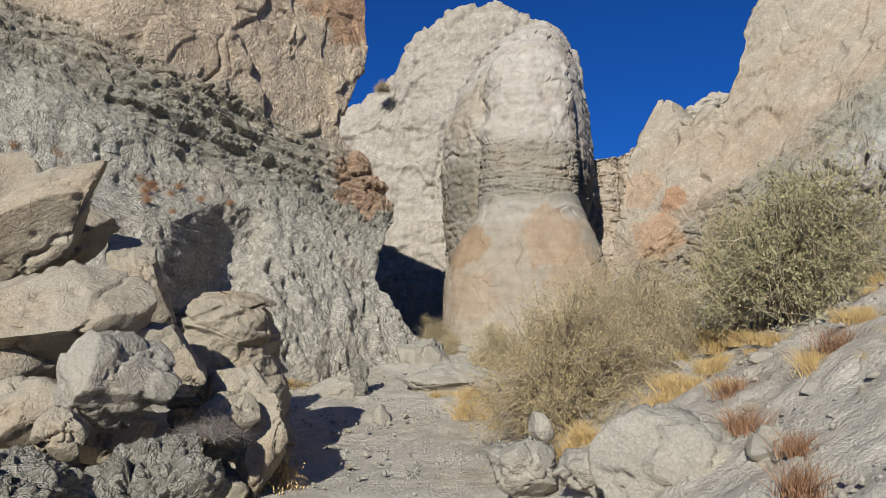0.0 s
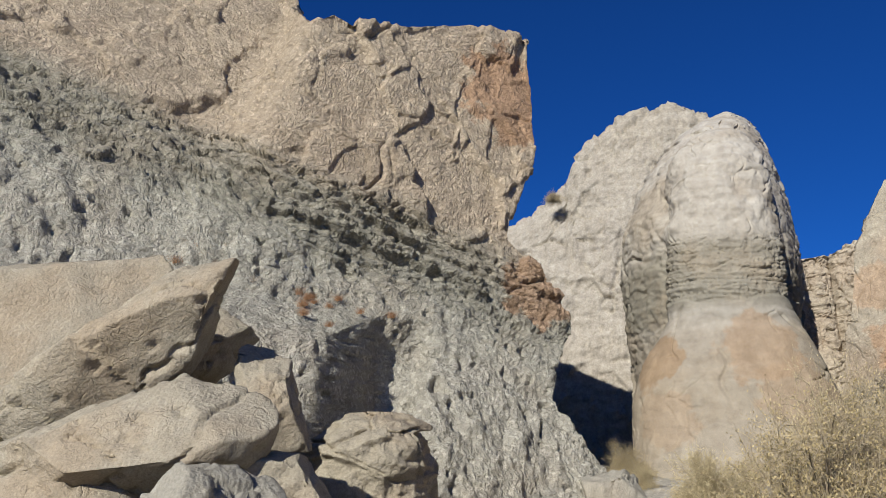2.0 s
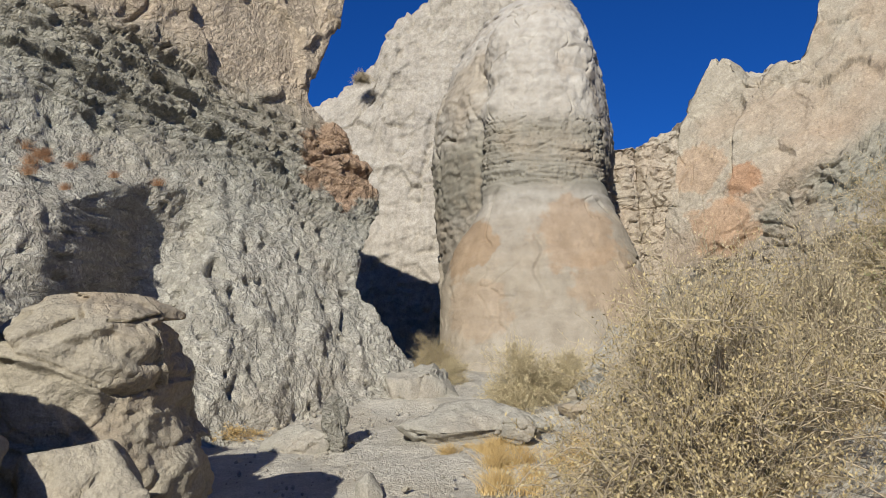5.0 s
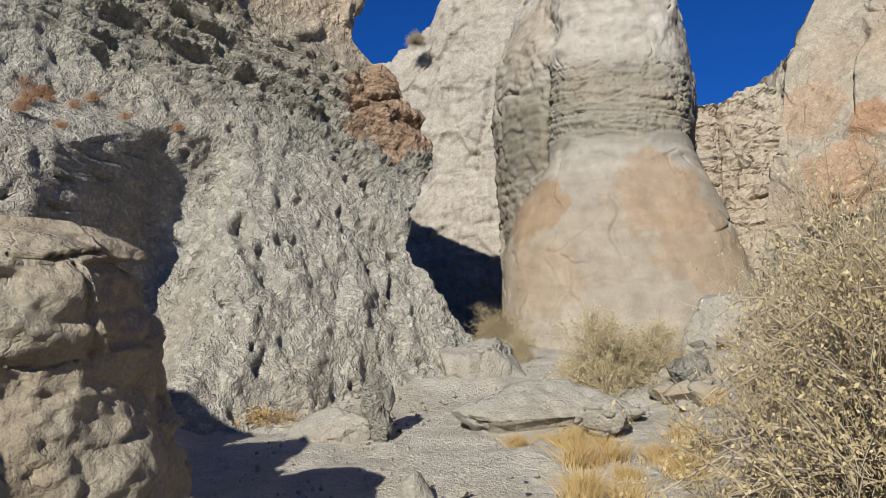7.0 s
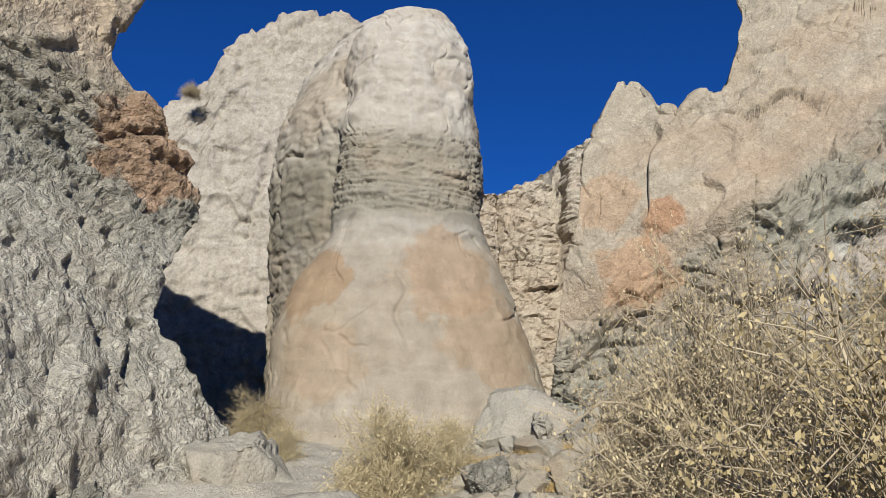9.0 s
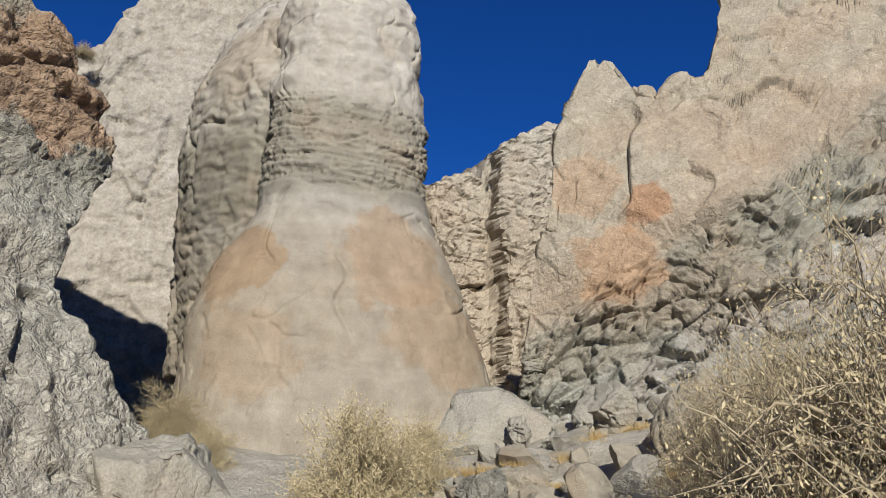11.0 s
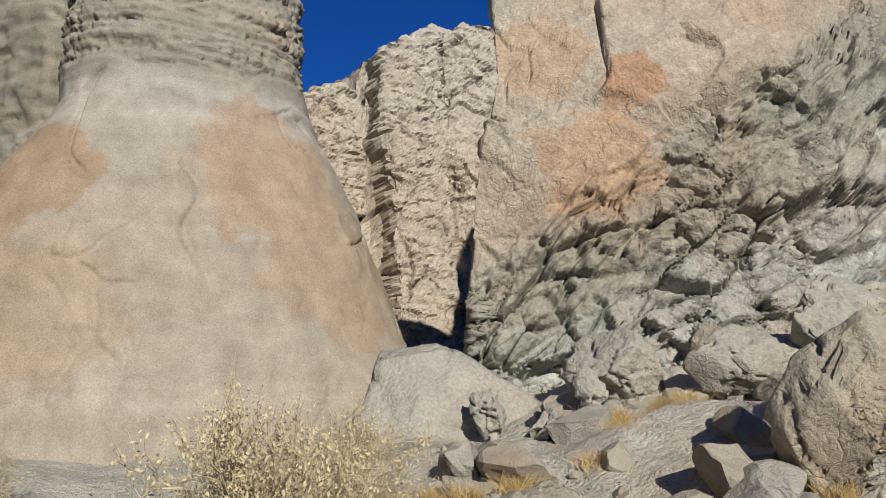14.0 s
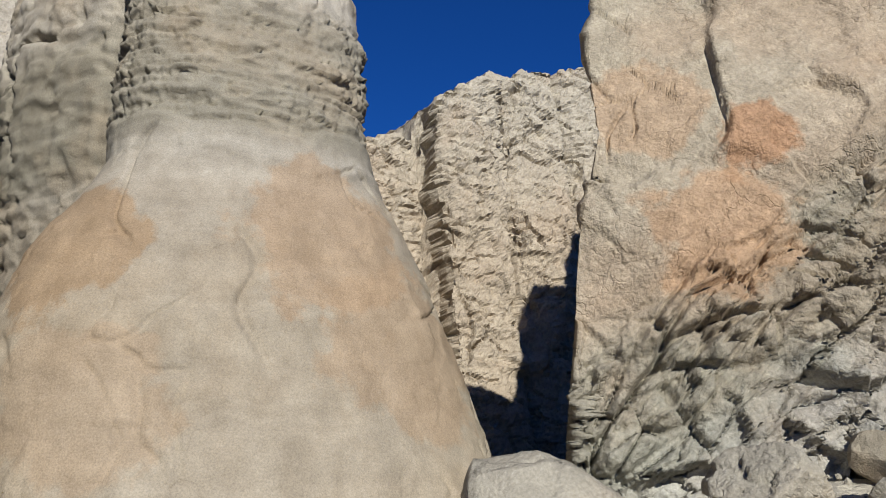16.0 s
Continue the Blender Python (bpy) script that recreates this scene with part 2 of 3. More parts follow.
M_TWIG = plant_material("dry_twig", (0.25, 0.195, 0.125), (0.50, 0.42, 0.29))
M_DEAD = plant_material("dead_grey_wood", (0.20, 0.17, 0.15), (0.45, 0.40, 0.35))
M_LEAF = plant_material("dusty_olive_leaf", (0.23, 0.18, 0.085), (0.56, 0.45, 0.245))
M_LEAF2 = plant_material("grey_green_leaf", (0.15, 0.145, 0.07), (0.37, 0.335, 0.18))
M_STRAW = plant_material("golden_dry_grass", (0.44, 0.29, 0.11), (0.70, 0.52, 0.25))
M_PALESHRUB = plant_material("pale_straw_leaf", (0.33, 0.265, 0.15), (0.60, 0.505, 0.315))
M_RED = plant_material("russet_dry_herb", (0.22, 0.11, 0.06), (0.44, 0.26, 0.14))


# ---------------- building helpers ----------------
def mesh_of(name, verts, faces, material, smooth=True):
    """One mesh from arrays: verts (n, 3), faces (m, 3 or 4)."""
    me = bpy.data.meshes.new(name)
    verts, faces = np.asarray(verts, np.float32), np.asarray(faces, np.int32)
    k = faces.shape[1]
    me.vertices.add(len(verts))
    me.vertices.foreach_set("co", verts.ravel())
    me.loops.add(faces.size)
    me.loops.foreach_set("vertex_index", faces.ravel())
    me.polygons.add(len(faces))
    me.polygons.foreach_set("loop_start", np.arange(0, faces.size, k, dtype=np.int32))
    me.polygons.foreach_set("use_smooth", np.full(len(faces), smooth))
    me.update(calc_edges=True)
    me.validate()
    me.materials.append(material)
    return me


def part(name, me, parent, label=""):
    ob = new(name, me)
    ob.parent = parent
    if label:
        ob["label"] = label
    return ob


def grid_faces(nu, nv, flip=False, wrap=False):
    i, j = np.meshgrid(np.arange(nu if wrap else nu - 1), np.arange(nv - 1), indexing="ij")
    i2 = (i + 1) % nu
    f = np.stack([i * nv + j, i2 * nv + j, i2 * nv + j + 1, i * nv + j + 1], -1).reshape(-1, 4)
    return f[:, ::-1] if flip else f


def grid_normals(p, sign):
    n = np.cross(np.gradient(p, axis=0), np.gradient(p, axis=1)) * sign
    return n / (np.linalg.norm(n, axis=2, keepdims=True) + 1e-9)


def relief_clods(p, seed):
    """Lumpy weathered clay and conglomerate with rills, clods and pits."""
    w = p + 0.10 * np.stack([fbm(p, 2.2, 3, seed + 30 + k) for k in range(3)], 1)
    f1, f2, ident = cells(w * np.array((1, 1, 0.7)), 2.6, seed)
    g1, g2, gi = cells(w, 6.5, seed + 5)
    h1, h2, hi = cells(w, 15.0, seed + 7)
    rill = np.abs(fbm(p * np.array((1, 1, 0.35)), 2.6, 3, seed + 8))
    pit = step(0.80, 0.9, gi) * step(0.55, 0.15, g1)
    k1, k2, ki = cells(w * np.array((1, 1, 0.42)), 4.2, seed + 14)
    pocket = step(0.86, 0.9, ki) * step(0.42, 0.22, k1) * step(-0.15, 0.2, vnoise(p * 0.9, seed + 15))
    return -0.20 * pocket + 0.12 * fbm(p, 0.7, 3, seed) + 0.08 * (0.55 - f1) * (0.3 + ident) + 0.045 * (0.5 - g1) * (0.3 + gi) + 0.022 * (0.5 - h1) + 0.06 * (rill - 0.3) + 0.02 * fbm(p, 9.0, 3, seed + 9) + 0.012 * vnoise(p * 26.0, seed + 12) - 0.12 * pit


def stairs(v, seed):
    """A random height for each layer, with short ramps between layers."""
    k = np.floor(v)
    low, high = hashed(k, k * 0, k * 0, seed), hashed(k + 1, k * 0, k * 0, seed)
    return low + (high - low) * step(0.65, 1.0, v - k)


def relief_layers(p, normal, seed, rate=7.0, depth=0.07):
    """Thin broken plates along the bedding plane with that normal, standing proud and set back, cut by joints."""
    n = np.array(normal) / np.linalg.norm(normal)
    side = np.array((n[2], 0.0, -n[0]))
    b, u, y = p @ n + 0.07 * fbm(p, 1.1, 3, seed), p @ side, p[:, 1]
    edge, thin = stairs(b * rate, seed), stairs(b * rate * 2.9 + 0.4 * fbm(p, 3.0, 2, seed + 1), seed + 2)
    lay = np.floor(b * rate)
    q = np.stack([u * 1.5 + 9 * hashed(lay, lay * 0, lay * 0, seed), y * 1.5, b * rate * 0.8], 1)
    f1, f2, ident = cells(q, 1.0, seed + 3)
    g1, g2, gi = cells(q * np.array((2.2, 2.2, 2.4)), 1.0, seed + 5)
    joint = step(0.10, 0.0, f2 - f1)
    return depth * (0.8 * (edge - 0.5) + 0.5 * (thin - 0.5) + 1.3 * (ident - 0.5) * step(0.0, 0.12, f2 - f1) + 0.7 * (gi - 0.5) * step(0.0, 0.2, g2 - g1) - 0.9 * joint * step(0.3, 0.6, ident) + 0.6 * vnoise(p * 1.2, seed + 7)) + 0.02 * fbm(p, 8.0, 3, seed + 6) + 0.012 * vnoise(p * 27.0, seed + 8)


def relief_massive(p, seed, crack=0.06, block=0.0):
    """Smooth massive sandstone with a few joints and flaked patches."""
    q = p + 0.25 * np.stack([fbm(p, 1.1, 3, seed + k) for k in range(3)], 1)
    f1, f2, ident = cells(q, 0.75, seed)
    g1, g2, gi = cells(q * np.array((1, 1, 0.7)), 1.9, seed + 7)
    joint = step(0.05, 0.0, f2 - f1) * step(0.05, 0.4, fbm(p, 0.9, 2, seed + 2))
    small = step(0.07, 0.0, g2 - g1) * step(0.2, 0.5, fbm(p, 1.6, 2, seed + 3))
    return (block * (ident - 0.5) * step(0.0, 0.06, f2 - f1) + 0.5 * block * (gi - 0.5) * step(0.4, 0.6, ident) * step(0.0, 0.1, g2 - g1) + 0.10 * fbm(p, 0.55, 3, seed + 4) + 0.03 * (gi - 0.5) * step(0.0, 0.1, g2 - g1) + 0.018 * fbm(p, 4.0, 4, seed + 5) + 0.005 * vnoise(p * 24.0, seed + 8) - crack * joint - 0.6 * crack * small)


def relief_blocks(p, normal, seed):
    """Broken angular blocks at three sizes, flattened along the bedding, with open gaps between them."""
    n = np.array(normal) / np.linalg.norm(normal)
    w = p + 0.08 * np.stack([fbm(p, 1.6, 2, seed + k) for k in range(3)], 1)
    w = w + n * (w @ n)[:, None] * 0.7
    out = 0.12 * fbm(p, 0.8, 3, seed + 5)
    for rate, high, gap, width in ((1.5, 0.26, 0.12, 0.09), (3.4, 0.15, 0.10, 0.12), (8.0, 0.06, 0.03, 0.16)):
        f1, f2, ident = cells(w, rate, seed + int(rate * 10))
        inside = step(0.0, width, f2 - f1)
        out += high * (ident - 0.5) * inside - gap * (1 - inside) * step(0.35, 0.7, ident)
    return out + 0.015 * fbm(p, 9.0, 3, seed + 6)


def setting(name, me, label, category):
    return tagged(new(name, me), label, category, kind="structure")


# ---------------- ground ----------------
def wash_height(y):
    return np.interp(y, (-60, -4, 0, 3, 5, 7, 8, 10, 12, 14, 16, 40, 800), (-1.5, 0.0, 0.15, 0.35, 0.5, 0.66, 0.78, 1.08, 1.45, 1.75, 2.0, 2.4, 2.4))


def ground_height(x, y):
    left = np.interp(y, (-5, 0, 3, 5, 7, 9, 12), (-1.9, -1.7, -1.55, -1.7, -1.9, -2.5, -3.2))
    right = np.interp(y, (-5, 0, 3, 5, 7, 9, 12, 15), (0.35, 0.2, 0.05, -0.1, -0.05, 0.0, 0.2, 0.8))
    dr, dl = np.maximum(0, x - right), np.maximum(0, left - x)
    steep = np.interp(y, (0, 4, 8, 11, 14, 16), (0.55, 0.58, 0.48, 0.30, 0.22, 0.0))
    far = step(60, 16, np.hypot(x, y))
    return wash_height(y) + (steep * np.minimum(dr, 8) * step(-0.2, 0.9, dr) + 0.33 * np.minimum(dl, 6) * step(0, 0.8, dl)) * far


def build_ground():
    near_x, near_y = np.arange(-5.5, 6.5, 0.036), np.arange(-2.0, 15.5, 0.042)
    gx = np.concatenate([[-700, -300, -120, -50, -25, -14, -9, -7], near_x, [7, 9, 14, 25, 50, 120, 300, 700]])
    gy = np.concatenate([[-700, -300, -120, -50, -25, -12, -6, -3.5], near_y, [16.5, 19, 25, 40, 80, 200, 700]])
    X, Y = np.meshgrid(gx, gy, indexing="ij")
    x, y = X.ravel(), Y.ravel()
    z = ground_height(x, y)
    p = np.stack([x, y, z], 1)
    close = step(14, 9, np.hypot(x - 0.5, (y - 6.5) * 0.8))
    slope = step(0.0, 0.6, z - wash_height(y) - 0.08)
    f1, f2, ident = cells(p * np.array((1, 1, 0)) + np.array((0, 0, 0.5)), 5.5, 40)
    p[:, 2] += close * (0.05 * fbm(p, 0.9, 3, 31) + 0.012 * fbm(p, 5.0, 4, 33) + slope * (0.07 * fbm(p, 2.2, 4, 35) + 0.06 * (0.45 - f1) * step(0.4, 0.9, ident)))
    me = mesh_of("ground", p, grid_faces(len(gx), len(gy)), M_GROUND)
    return setting("ground", me, "pale grey sandy wash floor rising into stony slopes", "ground")


build_ground()


# ---------------- cliffs ----------------
def left_face(x, z):
    upper = 0.22 + 0.36 * step(-5.4, -6.8, x)
    y = 12.26 + 0.92 * (x + 2.5) + 0.66 * (np.minimum(z, 4.4) - 3) + upper * np.maximum(0, z - 4.4)
    y = y - 1.1 * step(-3.95, -4.2, x) * step(4.1, 3.3, z)      # buttress that shades the gully
    return y + 0.5 * step(-4.3, -3.9, x) * step(-3.3, -3.8, x) * step(4.0, 3.3, z)


def build_left_wall():
    nu, nv = 620, 500
    q = np.linspace(0, 1.14, nu)
    s = 1 - np.maximum(0, 1 - q) ** 1.45
    back = np.maximum(0, q - 1) / 0.14
    v = np.linspace(0, 1.2, nv)
    S, V = np.meshgrid(s, v, indexing="ij")
    B = np.meshgrid(back, v, indexing="ij")[0]
    x = -15 + 12.6 * S
    for _ in range(4):
        top = np.interp(x, (-15, -8, -6.8, -6.3, -5.6, -5.45, -5.3, -5.0, -4.4, -3.4, -2.5), (15, 12.5, 10.8, 9.8, 8.85, 8.95, 9.2, 9.1, 9.4, 9.8, 9.85))
        z = 0.3 + np.minimum(V, 1) * (top - 0.3)
        edge = bend(z, (0, 1.4, 1.9, 2.3, 2.9, 3.5, 4.13, 4.95, 5.5, 6.0, 6.4, 7.2, 8.4, 9.9), (-0.8, -1.0, -1.25, -1.62, -1.95, -1.88, -1.7, -2.15, -2.72, -2.68, -2.55, -2.34, -2.4, -2.5))
        x = -15 + (edge + 15) * S
    x = x - 6.0 * B
    y = left_face(x + 6.0 * B, z) + 8 * B ** 1.2 + 9 * np.maximum(0, V - 1) / 0.2
    x = x - 9.0 * np.maximum(0, V - 1) / 0.2
    z = z - 7.5 * np.maximum(0, V - 1) / 0.2
    p = np.stack([x, y, z], 2)
    n = grid_normals(p, 1).reshape(-1, 3)
    f = p.reshape(-1, 3)
    b = 0.34 * f[:, 0] + 0.94 * f[:, 2] + 0.15 * fbm(f, 0.7, 3, 3)
    clod, lay, mass = relief_clods(f, 11), 0.5 * relief_clods(f, 16) + relief_layers(f, (0.34, 0, 0.94), 12, 7.0, 0.11), relief_massive(f, 13, 0.04, 0.18)
    k1, k2 = step(2.6, 3.0, b), step(3.8, 4.1, b)
    d = clod * (1 - k1) + lay * k1 * (1 - k2) + mass * k2
    f = f + n * d[:, None]
    me = mesh_of("wall_left", f, grid_faces(nu, nv), M_LEFT)
    return setting("wall_left", me, "grey clay cliff with tilted beds under a tan overhanging sandstone block", "cliff")


build_left_wall()


def build_right_wall():
    nu, nv = 620, 470
    q = np.linspace(0, 1.12, nu)
    s = 1 - np.maximum(0, 1 - q) ** 1.5
    back = np.maximum(0, q - 1) / 0.12
    v = np.linspace(0, 1.2, nv)
    S, V = np.meshgrid(s, v, indexing="ij")
    B = np.meshgrid(back, v, indexing="ij")[0]
    x = 14 - 11.6 * S
    for _ in range(4):
        top = np.interp(x, (2.32, 2.45, 2.82, 3.0, 3.15, 3.5, 3.75, 3.97, 4.13, 4.37, 4.54, 4.9, 5.38, 5.48, 5.85, 6.0, 6.6, 9, 14), (4.8, 4.95, 5.95, 6.3, 6.3, 5.6, 5.9, 5.9, 6.3, 6.95, 7.35, 8.1, 8.12, 8.6, 9.2, 9.3, 9.0, 9.0, 9.5))
        z = 0.8 + np.minimum(V, 1) * (top - 0.8)
        edge = bend(z, (0, 2.4, 3.2, 3.6, 4.7, 5.0, 7), (1.9, 1.97, 2.1, 2.15, 2.42, 2.5, 3.2))
        x = 14 + (edge - 14) * S
    y = 13.1 - 0.75 * (x - 2.4) + 0.12 * (z - 2.4) + 0.45 * np.maximum(0, z - 4.3) + 6 * B ** 1.2 + 8 * np.maximum(0, V - 1) / 0.2
    x = x + 7.0 * B + 10.0 * np.maximum(0, V - 1) / 0.2
    z = z - 7.0 * np.maximum(0, V - 1) / 0.2
    p = np.stack([x, y, z], 2)
    n = grid_normals(p, -1).reshape(-1, 3)
    f = p.reshape(-1, 3)
    b = -0.63 * f[:, 0] + 0.78 * f[:, 2] + 0.12 * fbm(f, 0.7, 3, 23)
    tilt = (-0.63, 0, 0.78)
    clod, lay, mass = relief_blocks(f, tilt, 21), 0.6 * relief_blocks(f, tilt, 25) + relief_layers(f, tilt, 22, 6.0, 0.07), relief_massive(f, 24, 0.06, 0.12)
    k1, k2 = step(0.2, 0.5, b), step(0.8, 1.05, b)
    f = f + n * (clod * (1 - k1) + lay * k1 * (1 - k2) + mass * k2)[:, None]
    me = mesh_of("wall_right", f, grid_faces(nu, nv, True), M_RIGHT)
    return setting("wall_right", me, "tan and grey-green tilted sandstone cliff with a pointed peak", "cliff")


build_right_wall()


def build_back_wall():
    nu, nv = 330, 260
    x0 = np.linspace(1.5, 11.0, nu)
    v = np.linspace(0, 1.15, nv)
    X, V = np.meshgrid(x0, v, indexing="ij")
    top = np.interp(X, (1.5, 3.2, 4.2, 4.75, 4.85, 5.3, 5.9, 6.6, 7.3, 9.0, 11.0), (6.9, 7.0, 7.3, 7.35, 7.95, 8.2, 8.4, 8.75, 9.0, 9.4, 9.8))
    z = 1.0 + np.minimum(V, 1) * (top - 1.0)
    col = np.abs(np.sin((X - 4.85) * math.pi / 1.3)) ** 0.35
    y = 20.6 - 0.35 * col + 0.12 * (z - 2) - 0.7 * step(4.78, 4.92, X) + 6 * np.maximum(0, V - 1) / 0.15
    p = np.stack([X, y, z], 2)
    n = grid_normals(p, 1).reshape(-1, 3)
    f = p.reshape(-1, 3)
    f = f + n * (relief_layers(f, (0.1, 0, 1), 52, 4.0, 0.05) + 0.8 * relief_massive(f, 53, 0.18, 0.16) + 0.05 * np.abs(fbm(f * np.array((1, 1, 0.4)), 3.0, 3, 54)))[:, None]
    return setting("wall_back", mesh_of("wall_back", f, grid_faces(nu, nv), M_BACK, False), "pale tan fluted sandstone wall closing the canyon", "cliff")


build_back_wall()


def build_massif():
    nu, nv = 270, 270
    q = np.linspace(0, 1.25, nu)
    back = np.maximum(0, q - 1) / 0.25
    v = np.linspace(0, 1.15, nv)
    S, V = np.meshgrid(np.minimum(q, 1), v, indexing="ij")
    B = np.meshgrid(back, v, indexing="ij")[0]
    x0 = -9 + 12.2 * S
    top = np.interp(x0, (-9, -6.5, -5.27, -4.6, -3.64, -3.3, -3.02, -2.5, -1.7, -0.8, 0.0, 0.3, 0.7, 1.3, 2.2, 3.2), (9.3, 10.0, 10.3, 10.6, 11.35, 11.7, 12.6, 13.1, 13.65, 13.95, 14.15, 14.35, 14.1, 13.75, 13.4, 12.0))
    top = 1.7 + (top - 1.7) * 1.045
    z = 1.0 + np.minimum(V, 1) * (top - 1.0)
    x = x0 * 1.04 - 0.12
    y = 26.0 + 0.10 * (z - 2) + 0.02 * (x - 0.5) ** 2 + 0.35 * np.maximum(0, z - top + 1.2) ** 2 + 8 * B ** 1.4 + 7 * np.maximum(0, V - 1) / 0.15
    z = z - 0.3 * np.maximum(0, V - 1) / 0.15
    p = np.stack([x, y, z], 2)
    n = grid_normals(p, 1).reshape(-1, 3)
    f = p.reshape(-1, 3)
    f = f + n * (1.4 * relief_massive(f, 63, 0.14, 0.14) + relief_layers(f, (0.15, 0, 1), 65, 2.5, 0.035) + 0.06 * fbm(f * np.array((2.5, 2.5, 0.6)), 1.0, 4, 64))[:, None]
    return setting("massif_back", mesh_of("massif_back", f, grid_faces(nu, nv), M_FIN), "tall whitish sandstone massif behind the tower", "cliff")


build_massif()


def lathe_rock(name, zs, lefts, rights, front, behind, nu, nv, relief, material, z0, z1, lobes=0.0, power=0.82):
    """A rock standing free: its left and right outline and its depth by height, closed on top."""
    a = np.linspace(0, 2 * math.pi, nu, endpoint=False)
    v = np.linspace(0, 1, nv)
    A, V = np.meshgrid(a, v, indexing="ij")
    z = z0 + (z1 - z0) * V
    lo, hi = bend(z, zs, lefts), bend(z, zs, rights)
    cx, rx = (lo + hi) / 2, (hi - lo) / 2
    yf, yb = bend(z, zs, front), bend(z, zs, behind)
    c, s = np.cos(A), np.sin(A)
    sx, sy = np.sign(c) * np.abs(c) ** power, np.sign(s) * np.abs(s) ** power
    x = cx + rx * sx * (1 + lobes * np.cos(5 * A + 2 * z))
    y = (yf + yb) / 2 + (yb - yf) / 2 * sy
    p = np.stack([x, y, z], 2)
    n = np.stack([sx / (np.abs(rx) + 0.05), sy / ((yb - yf) / 2 + 0.05), np.zeros_like(sx)], 2)
    n = (n / np.linalg.norm(n, axis=2, keepdims=True)).reshape(-1, 3)
    f = p.reshape(-1, 3)
    f = f + n * relief(f)[:, None]
    return mesh_of(name, f, grid_faces(nu, nv, False, True), material)


def tower_relief(f):
    z = f[:, 2] + 0.16 * fbm(f, 1.1, 3, 71)
    crack = np.exp(-((f[:, 0] - 0.60 - 0.07 * np.sin(9 * f[:, 2])) / 0.03) ** 2) * step(2.9, 3.0, f[:, 2]) * step(3.95, 3.85, f[:, 2]) * step(16, 15.6, f[:, 1])
    scale = step(0.40, 0.46, np.abs(fbm(f, 2.2, 4, 77))) * 0.009
    band = step(4.78, 4.9, z) * step(6.3, 6.0, z)
    ledge = 0.035 * step(4.45, 4.6, z) * step(4.85, 4.78, z)
    upper = step(6.0, 6.4, z)
    return 0.26 * relief_massive(f, 73, 0.22) * (1 - 0.4 * band) + band * relief_layers(f, (0.03, 0, 1), 74, 9.0, 0.045) + ledge + upper * 0.10 * fbm(f, 1.6, 4, 75) - 0.05 * crack + scale * (1 - band)


tower = tagged(new("sandstone_tower"), "tall rounded tan sandstone tower with a dark layered neck", "rock tower")
part("tower_column", lathe_rock("tower_column", (1.0, 1.9, 3.05, 3.8, 4.35, 4.7, 5.0, 5.85, 6.7, 7.6, 8.05, 8.5, 8.75),
     (-1.0, -0.97, -0.95, -0.71, -0.34, -0.17, -0.25, -0.18, -0.15, -0.05, 0.1, 0.4, 0.8), (2.9, 2.78, 2.48, 2.24, 2.03, 1.87, 1.82, 1.85, 1.87, 1.80, 1.68, 1.48, 1.15),
     (14.2, 14.35, 14.75, 15.05, 15.3, 15.45, 15.45, 15.65, 15.85, 16.05, 16.2, 16.5, 17.0), (17.0, 16.95, 16.75, 16.7, 16.8, 16.95, 17.0, 17.1, 17.3, 17.4, 17.4, 17.3, 17.1),
     440, 380, tower_relief, M_TOWER, 1.0, 8.75), tower)
part("tower_shoulder", lathe_rock("tower_shoulder", (1.0, 3.5, 5.0, 5.8, 6.4, 7.0, 7.7, 8.4, 9.0, 9.7, 10.2, 10.45), (-0.95, -0.98, -1.12, -1.15, -1.15, -1.1, -0.95, -0.7, -0.4, 0.1, 0.7, 1.2),
     (2.0, 2.1, 2.3, 2.5, 2.6, 2.58, 2.5, 2.38, 2.28, 2.2, 2.0, 1.6), (16.5, 16.6, 16.4, 16.3, 16.2, 16.3, 16.7, 17.3, 18.0, 18.7, 19.3, 19.9), (22.0, 22.0, 22.0, 22.0, 22.0, 22.0, 22.0, 22.0, 22.0, 21.8, 21.5, 20.8),
     420, 320, lambda f: 0.9 * relief_massive(f, 83, 0.12, 0.12) + 0.35 * relief_layers(f, (0.35, 0, 1), 84, 5.0, 0.08), M_TOWER, 1.0, 10.45, power=1.12), tower, "pale rock shoulder and head")


# ---------------- boulders and slabs ----------------
def sphere_points(sub):
    bm = bmesh.new()
    bmesh.ops.create_icosphere(bm, subdivisions=sub, radius=1.0)
    v = np.array([p.co[:] for p in bm.verts])
    f = np.array([[p.index for p in face.verts] for face in bm.faces])
    bm.free()
    return v, f


SPHERES = {k: sphere_points(k) for k in (1, 3, 4, 5, 6)}


